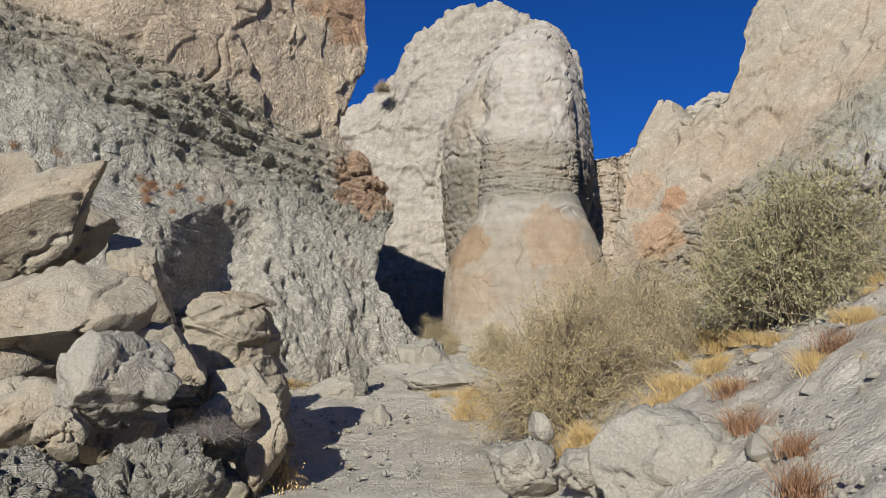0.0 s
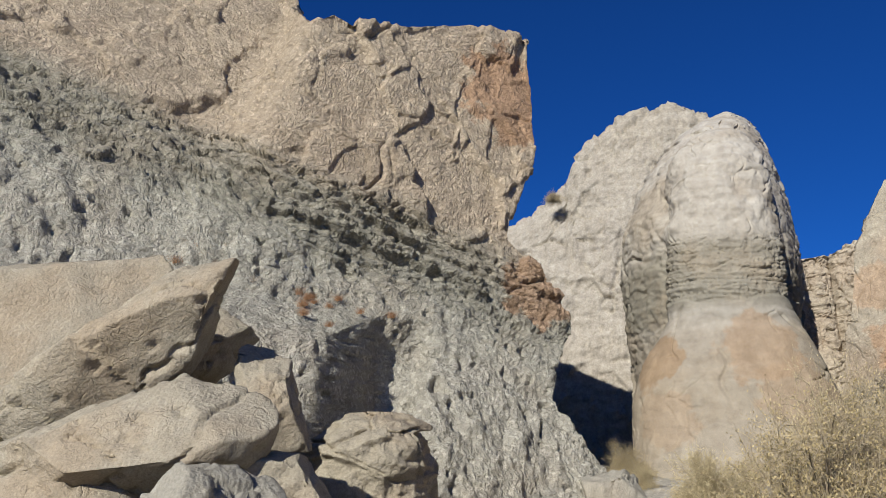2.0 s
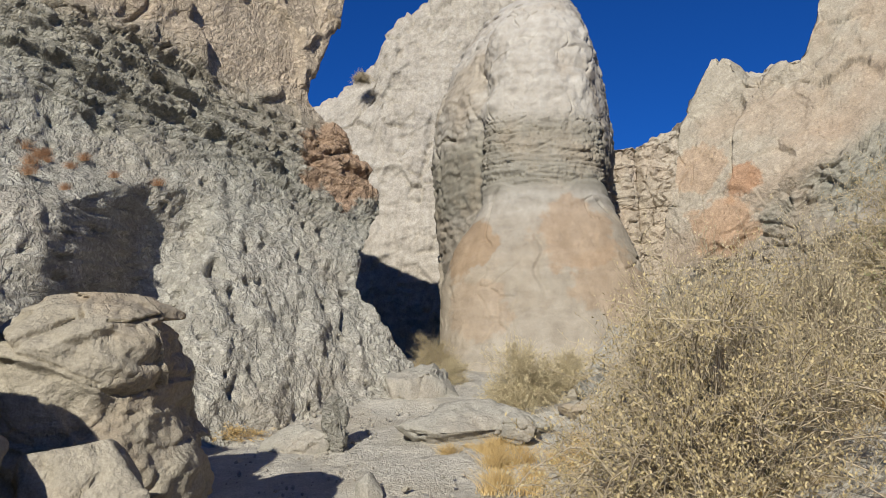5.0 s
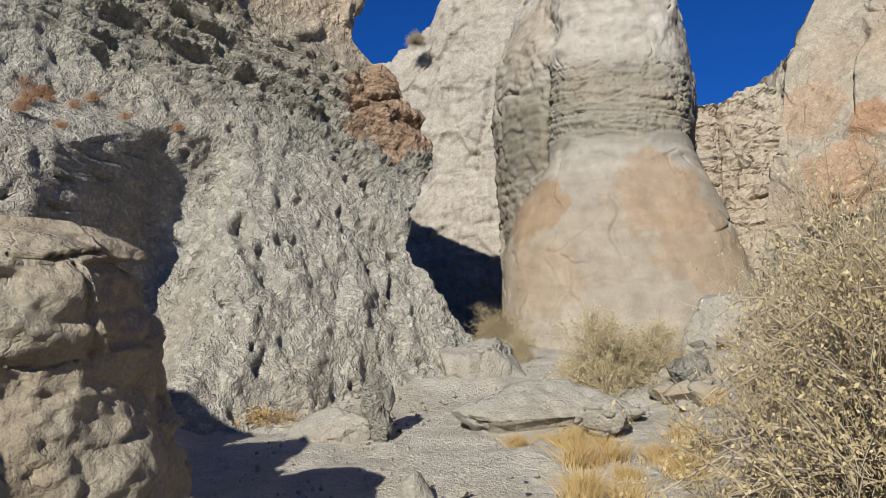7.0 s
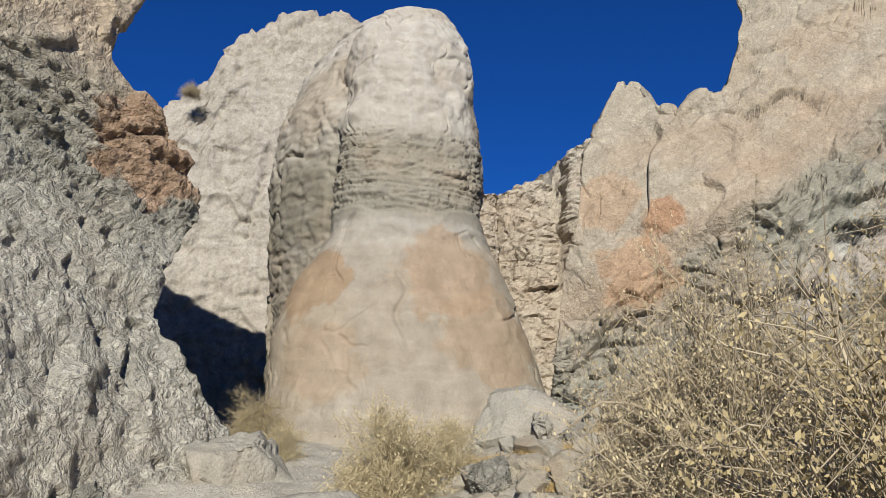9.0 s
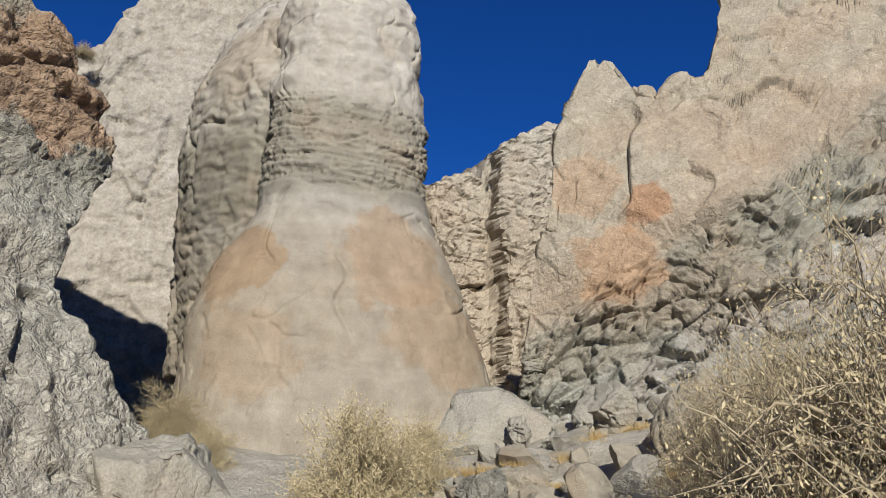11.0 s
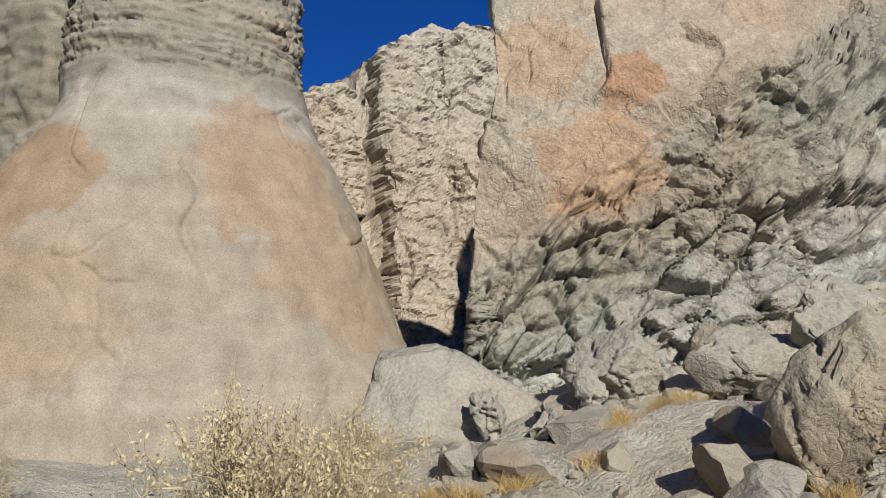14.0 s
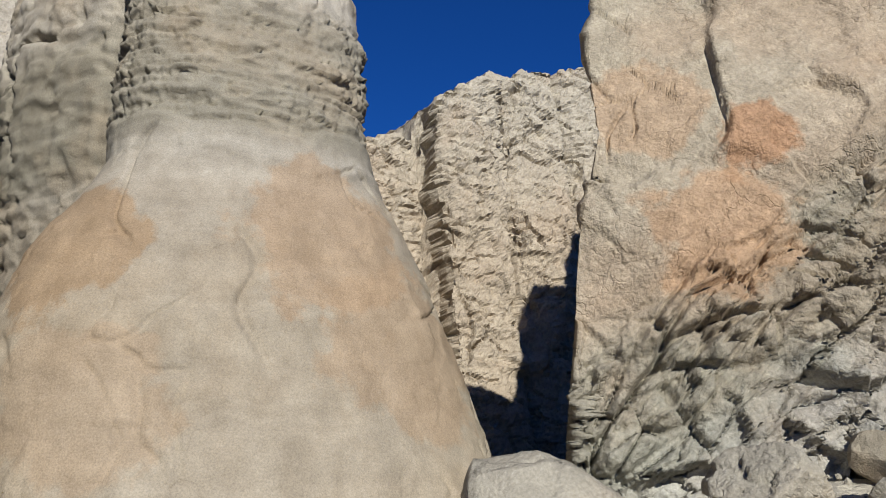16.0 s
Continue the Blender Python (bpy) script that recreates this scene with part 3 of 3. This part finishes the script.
def boulder_mesh(name, size, seed, material, angular=0.5, sub=5, layered=0.0, rough=1.0):
    """A weathered boulder of that size: a ball cut by planes, then worn and pitted."""
    v, f = SPHERES[sub]
    rng = np.random.default_rng(seed)
    p = v * 1.0
    for _ in range(int(19 - 8 * angular)):
        n = rng.normal(size=3)
        n /= np.linalg.norm(n)
        over = p @ n - rng.uniform(0.80 - 0.38 * angular, 0.92 - 0.16 * angular)
        p = p - np.maximum(0, over)[:, None] * n
    p = p / np.abs(p).max(axis=0) * (np.array(size) / 2)
    big = max(size)
    nrm = v / (np.array(size) / 2)
    nrm /= np.linalg.norm(nrm, axis=1, keepdims=True)
    q = p + seed * 3.7
    d = 0.022 * big * fbm(q, 1.8 / big, 3, seed) + rough * (0.009 * fbm(q, 8.0, 4, seed + 1) + 0.010 * np.abs(fbm(q, 3.2, 3, seed + 2)))
    if sub > 4:
        f1, f2, ident = cells(q + 0.06 * fbm(q, 5.0, 2, seed + 6)[:, None], 2.0 / max(0.35, big * 0.6), seed + 3)
        d -= 0.045 * min(rough, 1) * step(0.05, 0.0, f2 - f1)
        d += 0.045 * min(rough, 1) * (ident - 0.5)
        g1, g2, gi = cells(q, 9.0, seed + 8)
        d -= 0.03 * rough * step(0.8, 0.95, gi) * step(0.55, 0.2, g1)
    if rough > 2:  # crumbled clay: clods with gaps between them
        for rate, depth in ((4.0, 0.22), (9.0, 0.10), (20.0, 0.045)):
            c1, c2, ci = cells(q + 0.05 * fbm(q, 4.0, 2, seed + 9)[:, None], rate, seed + 20)
            d += depth * (0.5 - c1) * (0.4 + ci) - 0.5 * depth * step(0.75, 0.9, ci)
    if layered:
        lay = np.floor((q[:, 2] + 0.04 * fbm(q, 2.0, 2, seed + 4)) * 11 + 0.8 * fbm(q, 3.0, 2, seed + 11))
        d += layered * (hashed(lay, lay * 0, lay * 0, seed) - 0.5)
    p = p + nrm * d[:, None]
    return mesh_of(name, p, f, material, sub > 3)


def boulder(label, at, size, turn=(0, 0, 0), seed=1, angular=0.5, material=None, sub=5, layered=0.0, rough=1.0, name="boulder", category="boulder", group=""):
    ob = new(name, boulder_mesh(name, size, seed, material or M_BOULDER, angular, sub, layered, rough))
    ob.matrix_world = pose(*at, *turn)
    return tagged(ob, label, category, group)


# heap beside the wash
boulder("huge smooth grey-tan boulder leaning on the heap", (-5.1, 6.4, 2.6), (2.9, 1.5, 1.8), (0, -28, 10), 3, 0.6)
boulder("long tilted sandstone slab split from the huge boulder", (-3.95, 5.95, 2.4), (2.3, 0.9, 0.9), (8, -34, 8), 5, 0.7, sub=6)
boulder("broad tan sandstone boulder with a shaded undercut", (-3.42, 5.2, 1.75), (2.2, 0.95, 0.9), (-6, -18, 6), 9, 0.72, sub=6)
boulder("orange-tinted blocky boulder at the top of the heap", (-3.95, 6.75, 2.8), (1.05, 0.9, 0.9), (0, 15, 20), 11, 0.9)
boulder("pale upright boulder with a rounded top", (-2.93, 6.35, 2.25), (0.5, 0.5, 1.0), (0, -22, 0), 14, 0.85)
boulder("flat-topped cracked tan boulder", (-2.36, 5.55, 1.52), (0.95, 0.85, 0.7), (0, 6, 15), 17, 1.0)
boulder("rounded dark grey rough-grained boulder", (-2.32, 4.65, 1.46), (0.8, 0.66, 0.68), (0, -12, 30), 21, 0.5, M_SLAB)
pillar = new("boulder", lathe_rock("boulder", (0.4, 1.0, 1.35, 1.5, 1.6, 1.85, 1.95, 2.05, 2.13, 2.2), (-2.75, -2.8, -2.8, -2.8, -2.82, -2.82, -2.8, -2.74, -2.62, -2.4), (-1.96, -1.92, -1.9, -1.9, -1.95, -1.9, -1.88, -1.97, -2.07, -2.28),
             (6.55, 6.5, 6.5, 6.5, 6.55, 6.45, 6.48, 6.55, 6.65, 6.85), (7.6, 7.6, 7.6, 7.6, 7.6, 7.5, 7.45, 7.4, 7.3, 7.0), 260, 190, lambda f: 0.75 * relief_massive(f, 26, 0.16, 0.14) + 0.5 * relief_layers(f, (0.15, 0, 1), 27, 3.5, 0.13) + 0.03 * np.abs(fbm(f, 4.0, 3, 29)) + 0.012 * fbm(f, 12.0, 3, 30), M_BOULDER, 0.4, 2.2))
tagged(pillar, "pitted sandstone pillar with broken ledges beside the wash", "boulder")
boulder("wedge of tan sandstone against the pillar", (-2.05, 6.05, 1.3), (0.62, 0.55, 1.0), (6, 10, -10), 28, 1.0)
boulder("small round grey boulder half buried in clay", (-2.38, 4.25, 1.22), (0.33, 0.3, 0.3), (0, 0, 0), 31, 0.25)
boulder("small tan boulder wedged in the heap", (-1.9, 5.65, 1.2), (0.42, 0.36, 0.36), (0, 25, 0), 33, 0.5)
boulder("upright tan stone standing at the edge of the wash", (-1.76, 5.9, 0.98), (0.46, 0.36, 0.85), (5, -6, 20), 36, 1.0)
boulder("crumbling mound of grey clay clods", (-1.98, 4.35, 0.8), (1.0, 0.95, 0.8), (0, 0, 0), 39, 0.3, M_CLAY, sub=6, rough=3.0, name="clay_mound", category="mound")
boulder("dark crumbling clay clod heap", (-2.55, 3.75, 0.95), (0.9, 0.8, 0.7), (0, 0, 40), 42, 0.3, M_CLAY, sub=6, rough=3.0, name="clay_mound", category="mound")
boulder("grey boulder deep in the heap", (-2.9, 4.7, 1.25), (0.8, 0.6, 0.5), (0, -10, 0), 43, 0.5)
boulder("tan boulder filling the foot of the heap", (-2.6, 5.3, 1.15), (0.75, 0.6, 0.6), (0, 10, 40), 44, 0.5)
boulder("large rounded boulder under the tilted slabs", (-3.6, 5.2, 1.4), (1.3, 1.0, 0.9), (0, -15, 0), 45, 0.5)
# right bank
boulder("broad pale sandstone slab cracked across its middle", (1.02, 4.45, 1.02), (0.95, 0.8, 0.72), (12, 14, 8), 51, 0.55, M_SLAB)
boulder("pale rounded block at the edge of the wash", (0.25, 5.45, 0.88), (0.56, 0.5, 0.46), (0, 8, 0), 54, 0.6, M_SLAB)
boulder("small pale stone behind the block", (0.36, 5.85, 1.12), (0.22, 0.22, 0.26), (0, 0, 0), 57, 0.6, M_SLAB, 4)
boulder("pale slab sunk in the slope", (0.6, 4.9, 0.95), (0.55, 0.5, 0.35), (0, 15, 30), 58, 0.6, M_SLAB)
boulder("grey stone on the slope", (1.5, 4.1, 1.2), (0.34, 0.3, 0.26), (0, 20, 0), 59, 0.6, M_SLAB, 4)
# middle of the wash
boulder("low mound of pale clay beside the stub", (-2.08, 10.3, 1.12), (0.85, 0.6, 0.42), (0, -14, 0), 61, 0.2, M_SLAB, rough=0.5, name="clay_mound", category="mound")
boulder("dark flat-topped hoodoo stub", (-1.70, 10.15, 1.32), (0.23, 0.23, 0.66), (0, 0, 0), 63, 0.75, M_CLAY, name="hoodoo_stub", category="hoodoo")
boulder("small pointed stone in the wash", (-1.25, 8.9, 0.95), (0.2, 0.17, 0.24), (0, -15, 0), 65, 0.7, M_SLAB, 4)
boulder("broad flat grey sandstone slab with split layers", (-0.5, 10.6, 1.28), (1.6, 0.95, 0.5), (0, -5, 5), 67, 0.9, M_SLAB, layered=0.03)
boulder("grey slab fragment below the broad slab", (-0.05, 10.2, 1.32), (0.42, 0.36, 0.3), (0, 0, 30), 69, 0.8, M_SLAB, layered=0.018)
boulder("layered grey ledge at the foot of the clay cliff", (-1.0, 12.4, 1.55), (1.1, 1.0, 0.85), (0, 24, -20), 71, 0.7, M_SLAB, layered=0.018)
# foot of the tower
boulder("big smooth pale slab leaning against the tower", (1.62, 13.2, 1.95), (1.35, 1.0, 0.85), (0, -22, 8), 75, 0.7, M_SLAB)
boulder("grained upright splinter of sandstone", (2.0, 12.25, 2.05), (0.2, 0.24, 0.44), (0, -12, 0), 78, 0.8, M_SLAB, layered=0.02)
boulder("small grained splinter beside the leaning slab", (1.66, 12.62, 2.0), (0.2, 0.2, 0.34), (0, -14, 0), 79, 0.8, M_SLAB)
boulder("grey broken block in the rubble", (1.8, 12.35, 1.95), (0.27, 0.24, 0.24), (0, 0, 20), 80, 0.8, M_SLAB)
boulder("flat sandstone block with an orange face", (1.22, 11.6, 1.62), (0.62, 0.5, 0.34), (0, -5, 8), 82, 0.85, M_BOULDER, layered=0.018)
boulder("dark cracked grey block", (0.8, 11.45, 1.58), (0.4, 0.4, 0.42), (0, 5, 20), 84, 0.85, M_CLAY)
boulder("tan slab step at the foot of the rubble", (0.95, 10.9, 1.42), (0.6, 0.45, 0.26), (0, -6, -10), 86, 0.8, M_SLAB)
boulder("tall dark pointed boulder under the dry shrub", (1.95, 10.9, 2.05), (0.42, 0.5, 0.85), (0, 14, 0), 88, 0.85)
boulder("brown boulder in the shade of the dry shrub", (1.72, 10.25, 1.78), (0.4, 0.4, 0.36), (0, 0, 0), 90, 0.6)
boulder("wide grey boulder at the foot of the layered cliff", (2.75, 11.9, 2.2), (0.7, 0.55, 0.5), (0, 10, 0), 92, 0.7, M_SLAB)
boulder("tilted grey block at the foot of the layered cliff", (2.35, 12.4, 2.2), (0.5, 0.45, 0.45), (0, 25, 0), 94, 0.8, M_SLAB)
boulder("pale cliff block below the layered cliff", (3.2, 11.6, 2.45), (0.75, 0.5, 0.55), (0, -20, 0), 96, 0.75, M_SLAB)


# ---------------- loose stones ----------------
STONES = [boulder_mesh("stone", (1, rs, hs), 200 + k, M_SLAB if k % 2 else M_BOULDER, 0.8, 3, 0, 2.0) for k, (rs, hs) in enumerate(((0.8, 0.6), (0.7, 0.7), (0.9, 0.5), (0.6, 0.45), (0.85, 0.75), (0.7, 0.55)))]


def scatter(label, count, box, low, high, seed, group):
    rng = np.random.default_rng(seed)
    for _ in range(count):
        x, y = rng.uniform(box[0], box[2]), rng.uniform(box[1], box[3])
        s = low + (high - low) * rng.random() ** 2.2
        ob = new("stone", STONES[rng.integers(len(STONES))])
        z = float(ground_height(np.array([x]), np.array([y]))[0])
        ob.matrix_world = pose(x, y, z + s * 0.14, rng.uniform(-25, 25), rng.uniform(-25, 25), rng.uniform(0, 360)) @ Matrix.Scale(s, 4)
        tagged(ob, label, "stone", group)


scatter("angular grey sandstone rubble piece below the cliff", 95, (0.5, 10.6, 3.3, 12.8), 0.08, 0.42, 301, "rubble below the cliff")
scatter("loose pale stone on the dry slope", 70, (0.3, 2.8, 3.6, 9.5), 0.04, 0.2, 302, "stones on the slope")
scatter("small loose stone on the sandy wash", 45, (-2.2, 5.5, 0.4, 12.0), 0.025, 0.12, 303, "stones in the wash")
scatter("broken tan stone in the boulder heap", 45, (-3.6, 3.0, -1.75, 7.5), 0.08, 0.3, 304, "stones of the heap")


def gravel():
    v, f = SPHERES[1]
    rng = np.random.default_rng(9)
    n = 3600
    x, y = rng.uniform(-2.6, 3.4, n), rng.uniform(1.5, 13.5, n)
    z = ground_height(x, y)
    s = 0.006 + 0.022 * rng.random(n) ** 3
    shape = v[None] * (s[:, None] * rng.uniform(0.6, 1.2, (n, 3)))[:, None, :] * rng.uniform(0.8, 1.15, (n, len(v), 1))
    p = shape + np.stack([x, y, z + 0.012], 1)[:, None, :]
    faces = f[None] + (np.arange(n) * len(v))[:, None, None]
    ob = new("gravel", mesh_of("gravel", p.reshape(-1, 3), faces.reshape(-1, 3), M_SLAB, False))
    return tagged(ob, "scattered pale gravel over wash and slope", "gravel", kind="stuff")


gravel()


# ---------------- shrubs and grass ----------------
def tubes(paths, radii, sides=3):
    """Thin stems along paths (n, k, 3) with radii (n, k)."""
    n, k, _ = paths.shape
    t = np.gradient(paths, axis=1)
    t /= np.linalg.norm(t, axis=2, keepdims=True) + 1e-9
    ref = np.where(np.abs(t[..., 2:3]) > 0.9, np.array((1.0, 0, 0)), np.array((0, 0, 1.0)))
    u = np.cross(t, ref)
    u /= np.linalg.norm(u, axis=2, keepdims=True) + 1e-9
    w = np.cross(t, u)
    a = np.arange(sides) * 2 * math.pi / sides
    ring = paths[:, :, None] + radii[:, :, None, None] * (u[:, :, None] * np.cos(a)[:, None] + w[:, :, None] * np.sin(a)[:, None])
    i, j, s = np.meshgrid(np.arange(n), np.arange(k - 1), np.arange(sides), indexing="ij")
    s2 = (s + 1) % sides
    base = i * k * sides
    f = np.stack([base + j * sides + s, base + j * sides + s2, base + (j + 1) * sides + s2, base + (j + 1) * sides + s], -1)
    return ring.reshape(-1, 3), f.reshape(-1, 4)


def shrub(seed, stems=150, twigs=1700, leaves=15000, leaf=0.016, leaf_mat=None, twig_mat=None, flat=1.0, droop=0.15, lump=0.3):
    """Meshes of a domed desert shrub about one metre in radius: stems, twigs, leaves."""
    rng = np.random.default_rng(seed)
    k = 7
    az = rng.uniform(0, 2 * math.pi, stems)
    el = np.arcsin(rng.uniform(0.02, 1, stems))
    d = np.stack([np.cos(az) * np.cos(el), np.sin(az) * np.cos(el), np.sin(el) * flat], 1)
    reach = rng.uniform(0.55, 1.0, stems) * (1 + lump * vnoise(d * 2.2 + seed, seed))
    tt = np.linspace(0, 1, k)
    path = d[:, None] * (reach[:, None] * tt)[..., None]
    path[..., 2] += (0.22 * np.sin(tt * math.pi) - droop * tt ** 3)[None] * reach[:, None]
    path += np.cumsum(rng.normal(0, 0.025, (stems, k, 3)), axis=1)
    path[..., 2] = np.maximum(path[..., 2], 0.0)
    sv, sf = tubes(path, np.linspace(0.008, 0.002, k)[None] * rng.uniform(0.6, 1.4, (stems, 1)))
    who, where = rng.integers(stems, size=twigs), rng.uniform(0.35, 1, twigs) * (k - 1.001)
    i0 = where.astype(int)
    start = path[who, i0] + (path[who, i0 + 1] - path[who, i0]) * (where - i0)[:, None]
    td = d[who] * 0.5 + rng.normal(0, 0.55, (twigs, 3)) + np.array((0, 0, 0.15))
    td /= np.linalg.norm(td, axis=1, keepdims=True)
    length = rng.uniform(0.10, 0.34, twigs)
    tw = start[:, None] + td[:, None] * (length[:, None] * np.linspace(0, 1, 4))[..., None] + np.cumsum(rng.normal(0, 0.012, (twigs, 4, 3)), axis=1)
    tv, tf = tubes(tw, np.linspace(0.0022, 0.001, 4)[None] * np.ones((twigs, 1)))
    lw, lt = rng.integers(twigs, size=leaves), rng.uniform(0.25, 1, leaves) * 2.999
    j0 = lt.astype(int)
    c = tw[lw, j0] + (tw[lw, j0 + 1] - tw[lw, j0]) * (lt - j0)[:, None] + rng.normal(0, 0.012, (leaves, 3))
    a, b = rng.normal(size=(leaves, 3)), rng.normal(size=(leaves, 3))
    a /= np.linalg.norm(a, axis=1, keepdims=True)
    b -= a * (a * b).sum(1, keepdims=True)
    b /= np.linalg.norm(b, axis=1, keepdims=True)
    s = leaf * rng.uniform(0.5, 1.3, (leaves, 1))
    lv = np.stack([c - a * s, c + b * s * 0.5, c + a * s, c - b * s * 0.5], 1).reshape(-1, 3)
    lf = np.arange(leaves * 4).reshape(-1, 4)
    return (mesh_of("branching", sv, sf, twig_mat or M_TWIG), mesh_of("twig_tangle", tv, tf, twig_mat or M_TWIG), mesh_of("foliage", lv, lf, leaf_mat or M_LEAF, False))


def shrub_thing(meshes, label, name="desert_shrub", category="shrub"):
    ob = tagged(new(name), label, category)
    for n, me in zip(("branching", "twig_tangle", "foliage"), meshes):
        part(n, me, ob)
    return ob


def place(x, y, sink=0.05):
    return float(ground_height(np.array([x]), np.array([y]))[0]) - sink


def set_shrub(ob, x, y, r, h, turn=0, z=None):
    ob.matrix_world = pose(x, y, place(x, y) if z is None else z, 0, 0, turn) @ Matrix.Diagonal((r, r, h, 1))
    return ob


OLIVE = shrub(401, 260, 4800, 50000, 0.0094, lump=0.5)
GREENISH = shrub(402, 260, 4600, 42000, 0.0135, M_LEAF2, lump=0.45)
DRY = shrub(403, 240, 4400, 40000, 0.0088, M_PALESHRUB, M_TWIG)
PALEMESH = shrub(404, 190, 2600, 24000, 0.0125, M_PALESHRUB, M_PALESHRUB, flat=1.2)
DEADMESH = shrub(405, 110, 900, 10, 0.01, M_DEAD, M_DEAD, droop=0.3)
STRAWMESH = shrub(406, 120, 800, 3500, 0.035, M_STRAW, M_TWIG)
set_shrub(shrub_thing(OLIVE, "wide dusty olive desert shrub at the edge of the wash"), 0.68, 7.0, 0.95, 1.2, 30)
set_shrub(shrub_thing(GREENISH, "large grey-green desert shrub on the stony slope"), 2.55, 6.7, 1.0, 1.4, 80)
set_shrub(shrub_thing(DRY, "straw-coloured dry shrub higher on the slope"), 1.55, 7.7, 0.7, 1.15, 140)
set_shrub(shrub_thing(DEADMESH, "grey leafless dead shrub beside the straw-coloured one", "dead_shrub"), 1.95, 7.7, 0.5, 0.6, 10)
set_shrub(shrub_thing(DRY, "low golden-brown shrub on the bank"), 1.15, 8.6, 0.85, 1.35, 250)
set_shrub(shrub_thing(DEADMESH, "grey dead branches under the golden-brown shrub", "dead_shrub"), 0.5, 8.2, 0.55, 0.42, 200)
set_shrub(shrub_thing(OLIVE, "dusty olive shrub under the layered cliff"), 3.1, 9.2, 0.9, 1.2, 310)
set_shrub(shrub_thing(DRY, "sparse dry shrub over dark boulders"), 1.35, 9.75, 0.5, 0.85, 65)
set_shrub(shrub_thing(DRY, "pale dry shrub at the foot of the layered cliff"), 2.4, 10.5, 0.6, 0.8, 15)
set_shrub(shrub_thing(PALEMESH, "pale straw shrub at the foot of the tower"), 0.1, 11.7, 0.62, 0.75, 0)
set_shrub(shrub_thing(PALEMESH, "small pale shrub beside the tower foot"), 0.6, 12.2, 0.45, 0.55, 120)
set_shrub(shrub_thing(PALEMESH, "low pale shrub between tower and ledge"), -0.75, 13.3, 0.35, 0.35, 70)
set_shrub(shrub_thing(OLIVE, "small olive shrub in the mouth of the slot"), -1.0, 14.2, 0.45, 0.5, 160)
set_shrub(shrub_thing(STRAWMESH, "straw-coloured herb growing against the pillar", "dry_herb", "herb"), -1.72, 6.2, 0.26, 0.42, 0)
set_shrub(shrub_thing(DEADMESH, "tangle of dead twigs on the clay mound", "dead_shrub"), -1.6, 4.5, 0.28, 0.2, 60, 1.15)
set_shrub(shrub_thing(STRAWMESH, "low brown dry herb at the foot of the clay cliff", "dry_herb", "herb"), -2.75, 10.7, 0.35, 0.16, 30)
set_shrub(shrub_thing(DRY, "small round shrub growing on the massif face"), -3.85, 26.65, 0.42, 0.4, 0, 10.95)


def tuft_mesh(seed, blades, height, spread, material):
    rng = np.random.default_rng(seed)
    k = 4
    base = rng.normal(0, spread * 0.35, (blades, 2))
    lean = rng.normal(0, 0.45, (blades, 2)) + base * 2
    h = height * rng.uniform(0.4, 1, blades)
    t = np.linspace(0, 1, k)
    p = np.zeros((blades, k, 3))
    p[..., :2] = base[:, None] + lean[:, None] * (h[:, None] * t ** 1.6)[..., None]
    p[..., 2] = h[:, None] * t
    v, f = tubes(p, np.linspace(0.0022, 0.0006, k)[None] * np.ones((blades, 1)))
    return mesh_of("tuft", v, f, material)


TUFTS = [tuft_mesh(501, 260, 0.16, 0.12, M_STRAW), tuft_mesh(502, 200, 0.13, 0.15, M_STRAW), tuft_mesh(503, 180, 0.15, 0.13, M_RED)]


def tufts(label, count, box, seed, kind, low=0.6, high=1.3, name="grass_tuft", category="grass"):
    rng = np.random.default_rng(seed)
    for _ in range(count):
        x, y = rng.uniform(box[0], box[2]), rng.uniform(box[1], box[3])
        ob = new(name, TUFTS[kind if kind == 2 else rng.integers(2)])
        ob.matrix_world = pose(x, y, place(x, y, 0.01), 0, 0, rng.uniform(0, 360)) @ Matrix.Scale(rng.uniform(low, high), 4)
        tagged(ob, label, category, name + "s on the bank")


tufts("golden dry grass tuft on the bank", 46, (0.25, 5.8, 2.2, 8.0), 511, 0)
tufts("golden dry grass tuft in the wash", 26, (-0.7, 8.5, 0.5, 10.2), 512, 0)
tufts("golden dry grass tuft at the boulder heap", 7, (-2.6, 3.9, -2.0, 4.6), 513, 0, 0.7, 1.1)
tufts("golden dry grass tuft among rubble", 18, (0.6, 10.4, 2.6, 12.4), 514, 0, 0.5, 1.0)
tufts("golden dry grass tuft on the stony slope", 30, (1.0, 3.2, 3.4, 6.2), 515, 0, 0.5, 1.0)
tufts("russet dry herb on the slope", 14, (1.2, 3.0, 3.2, 5.0), 516, 2, 0.8, 1.5, "russet_herb", "herb")


def wall_herb(x, z, size):
    y = float(left_face(np.array([x]), np.array([z]))[0])
    ob = new("russet_herb", TUFTS[2])
    ob.matrix_world = pose(x, y - 0.02, z + 0.02, 20, 0, 0) @ Matrix.Scale(size, 4)
    return tagged(ob, "russet dry herb clinging to the clay cliff", "herb", "herbs on the clay cliff")


rng = np.random.default_rng(600)
for _ in range(26):
    u = rng.random()
    wall_herb(-6.3 + 2.2 * u + rng.normal(0, 0.15), 4.5 - 0.75 * u + rng.normal(0, 0.12), rng.uniform(0.45, 0.8))
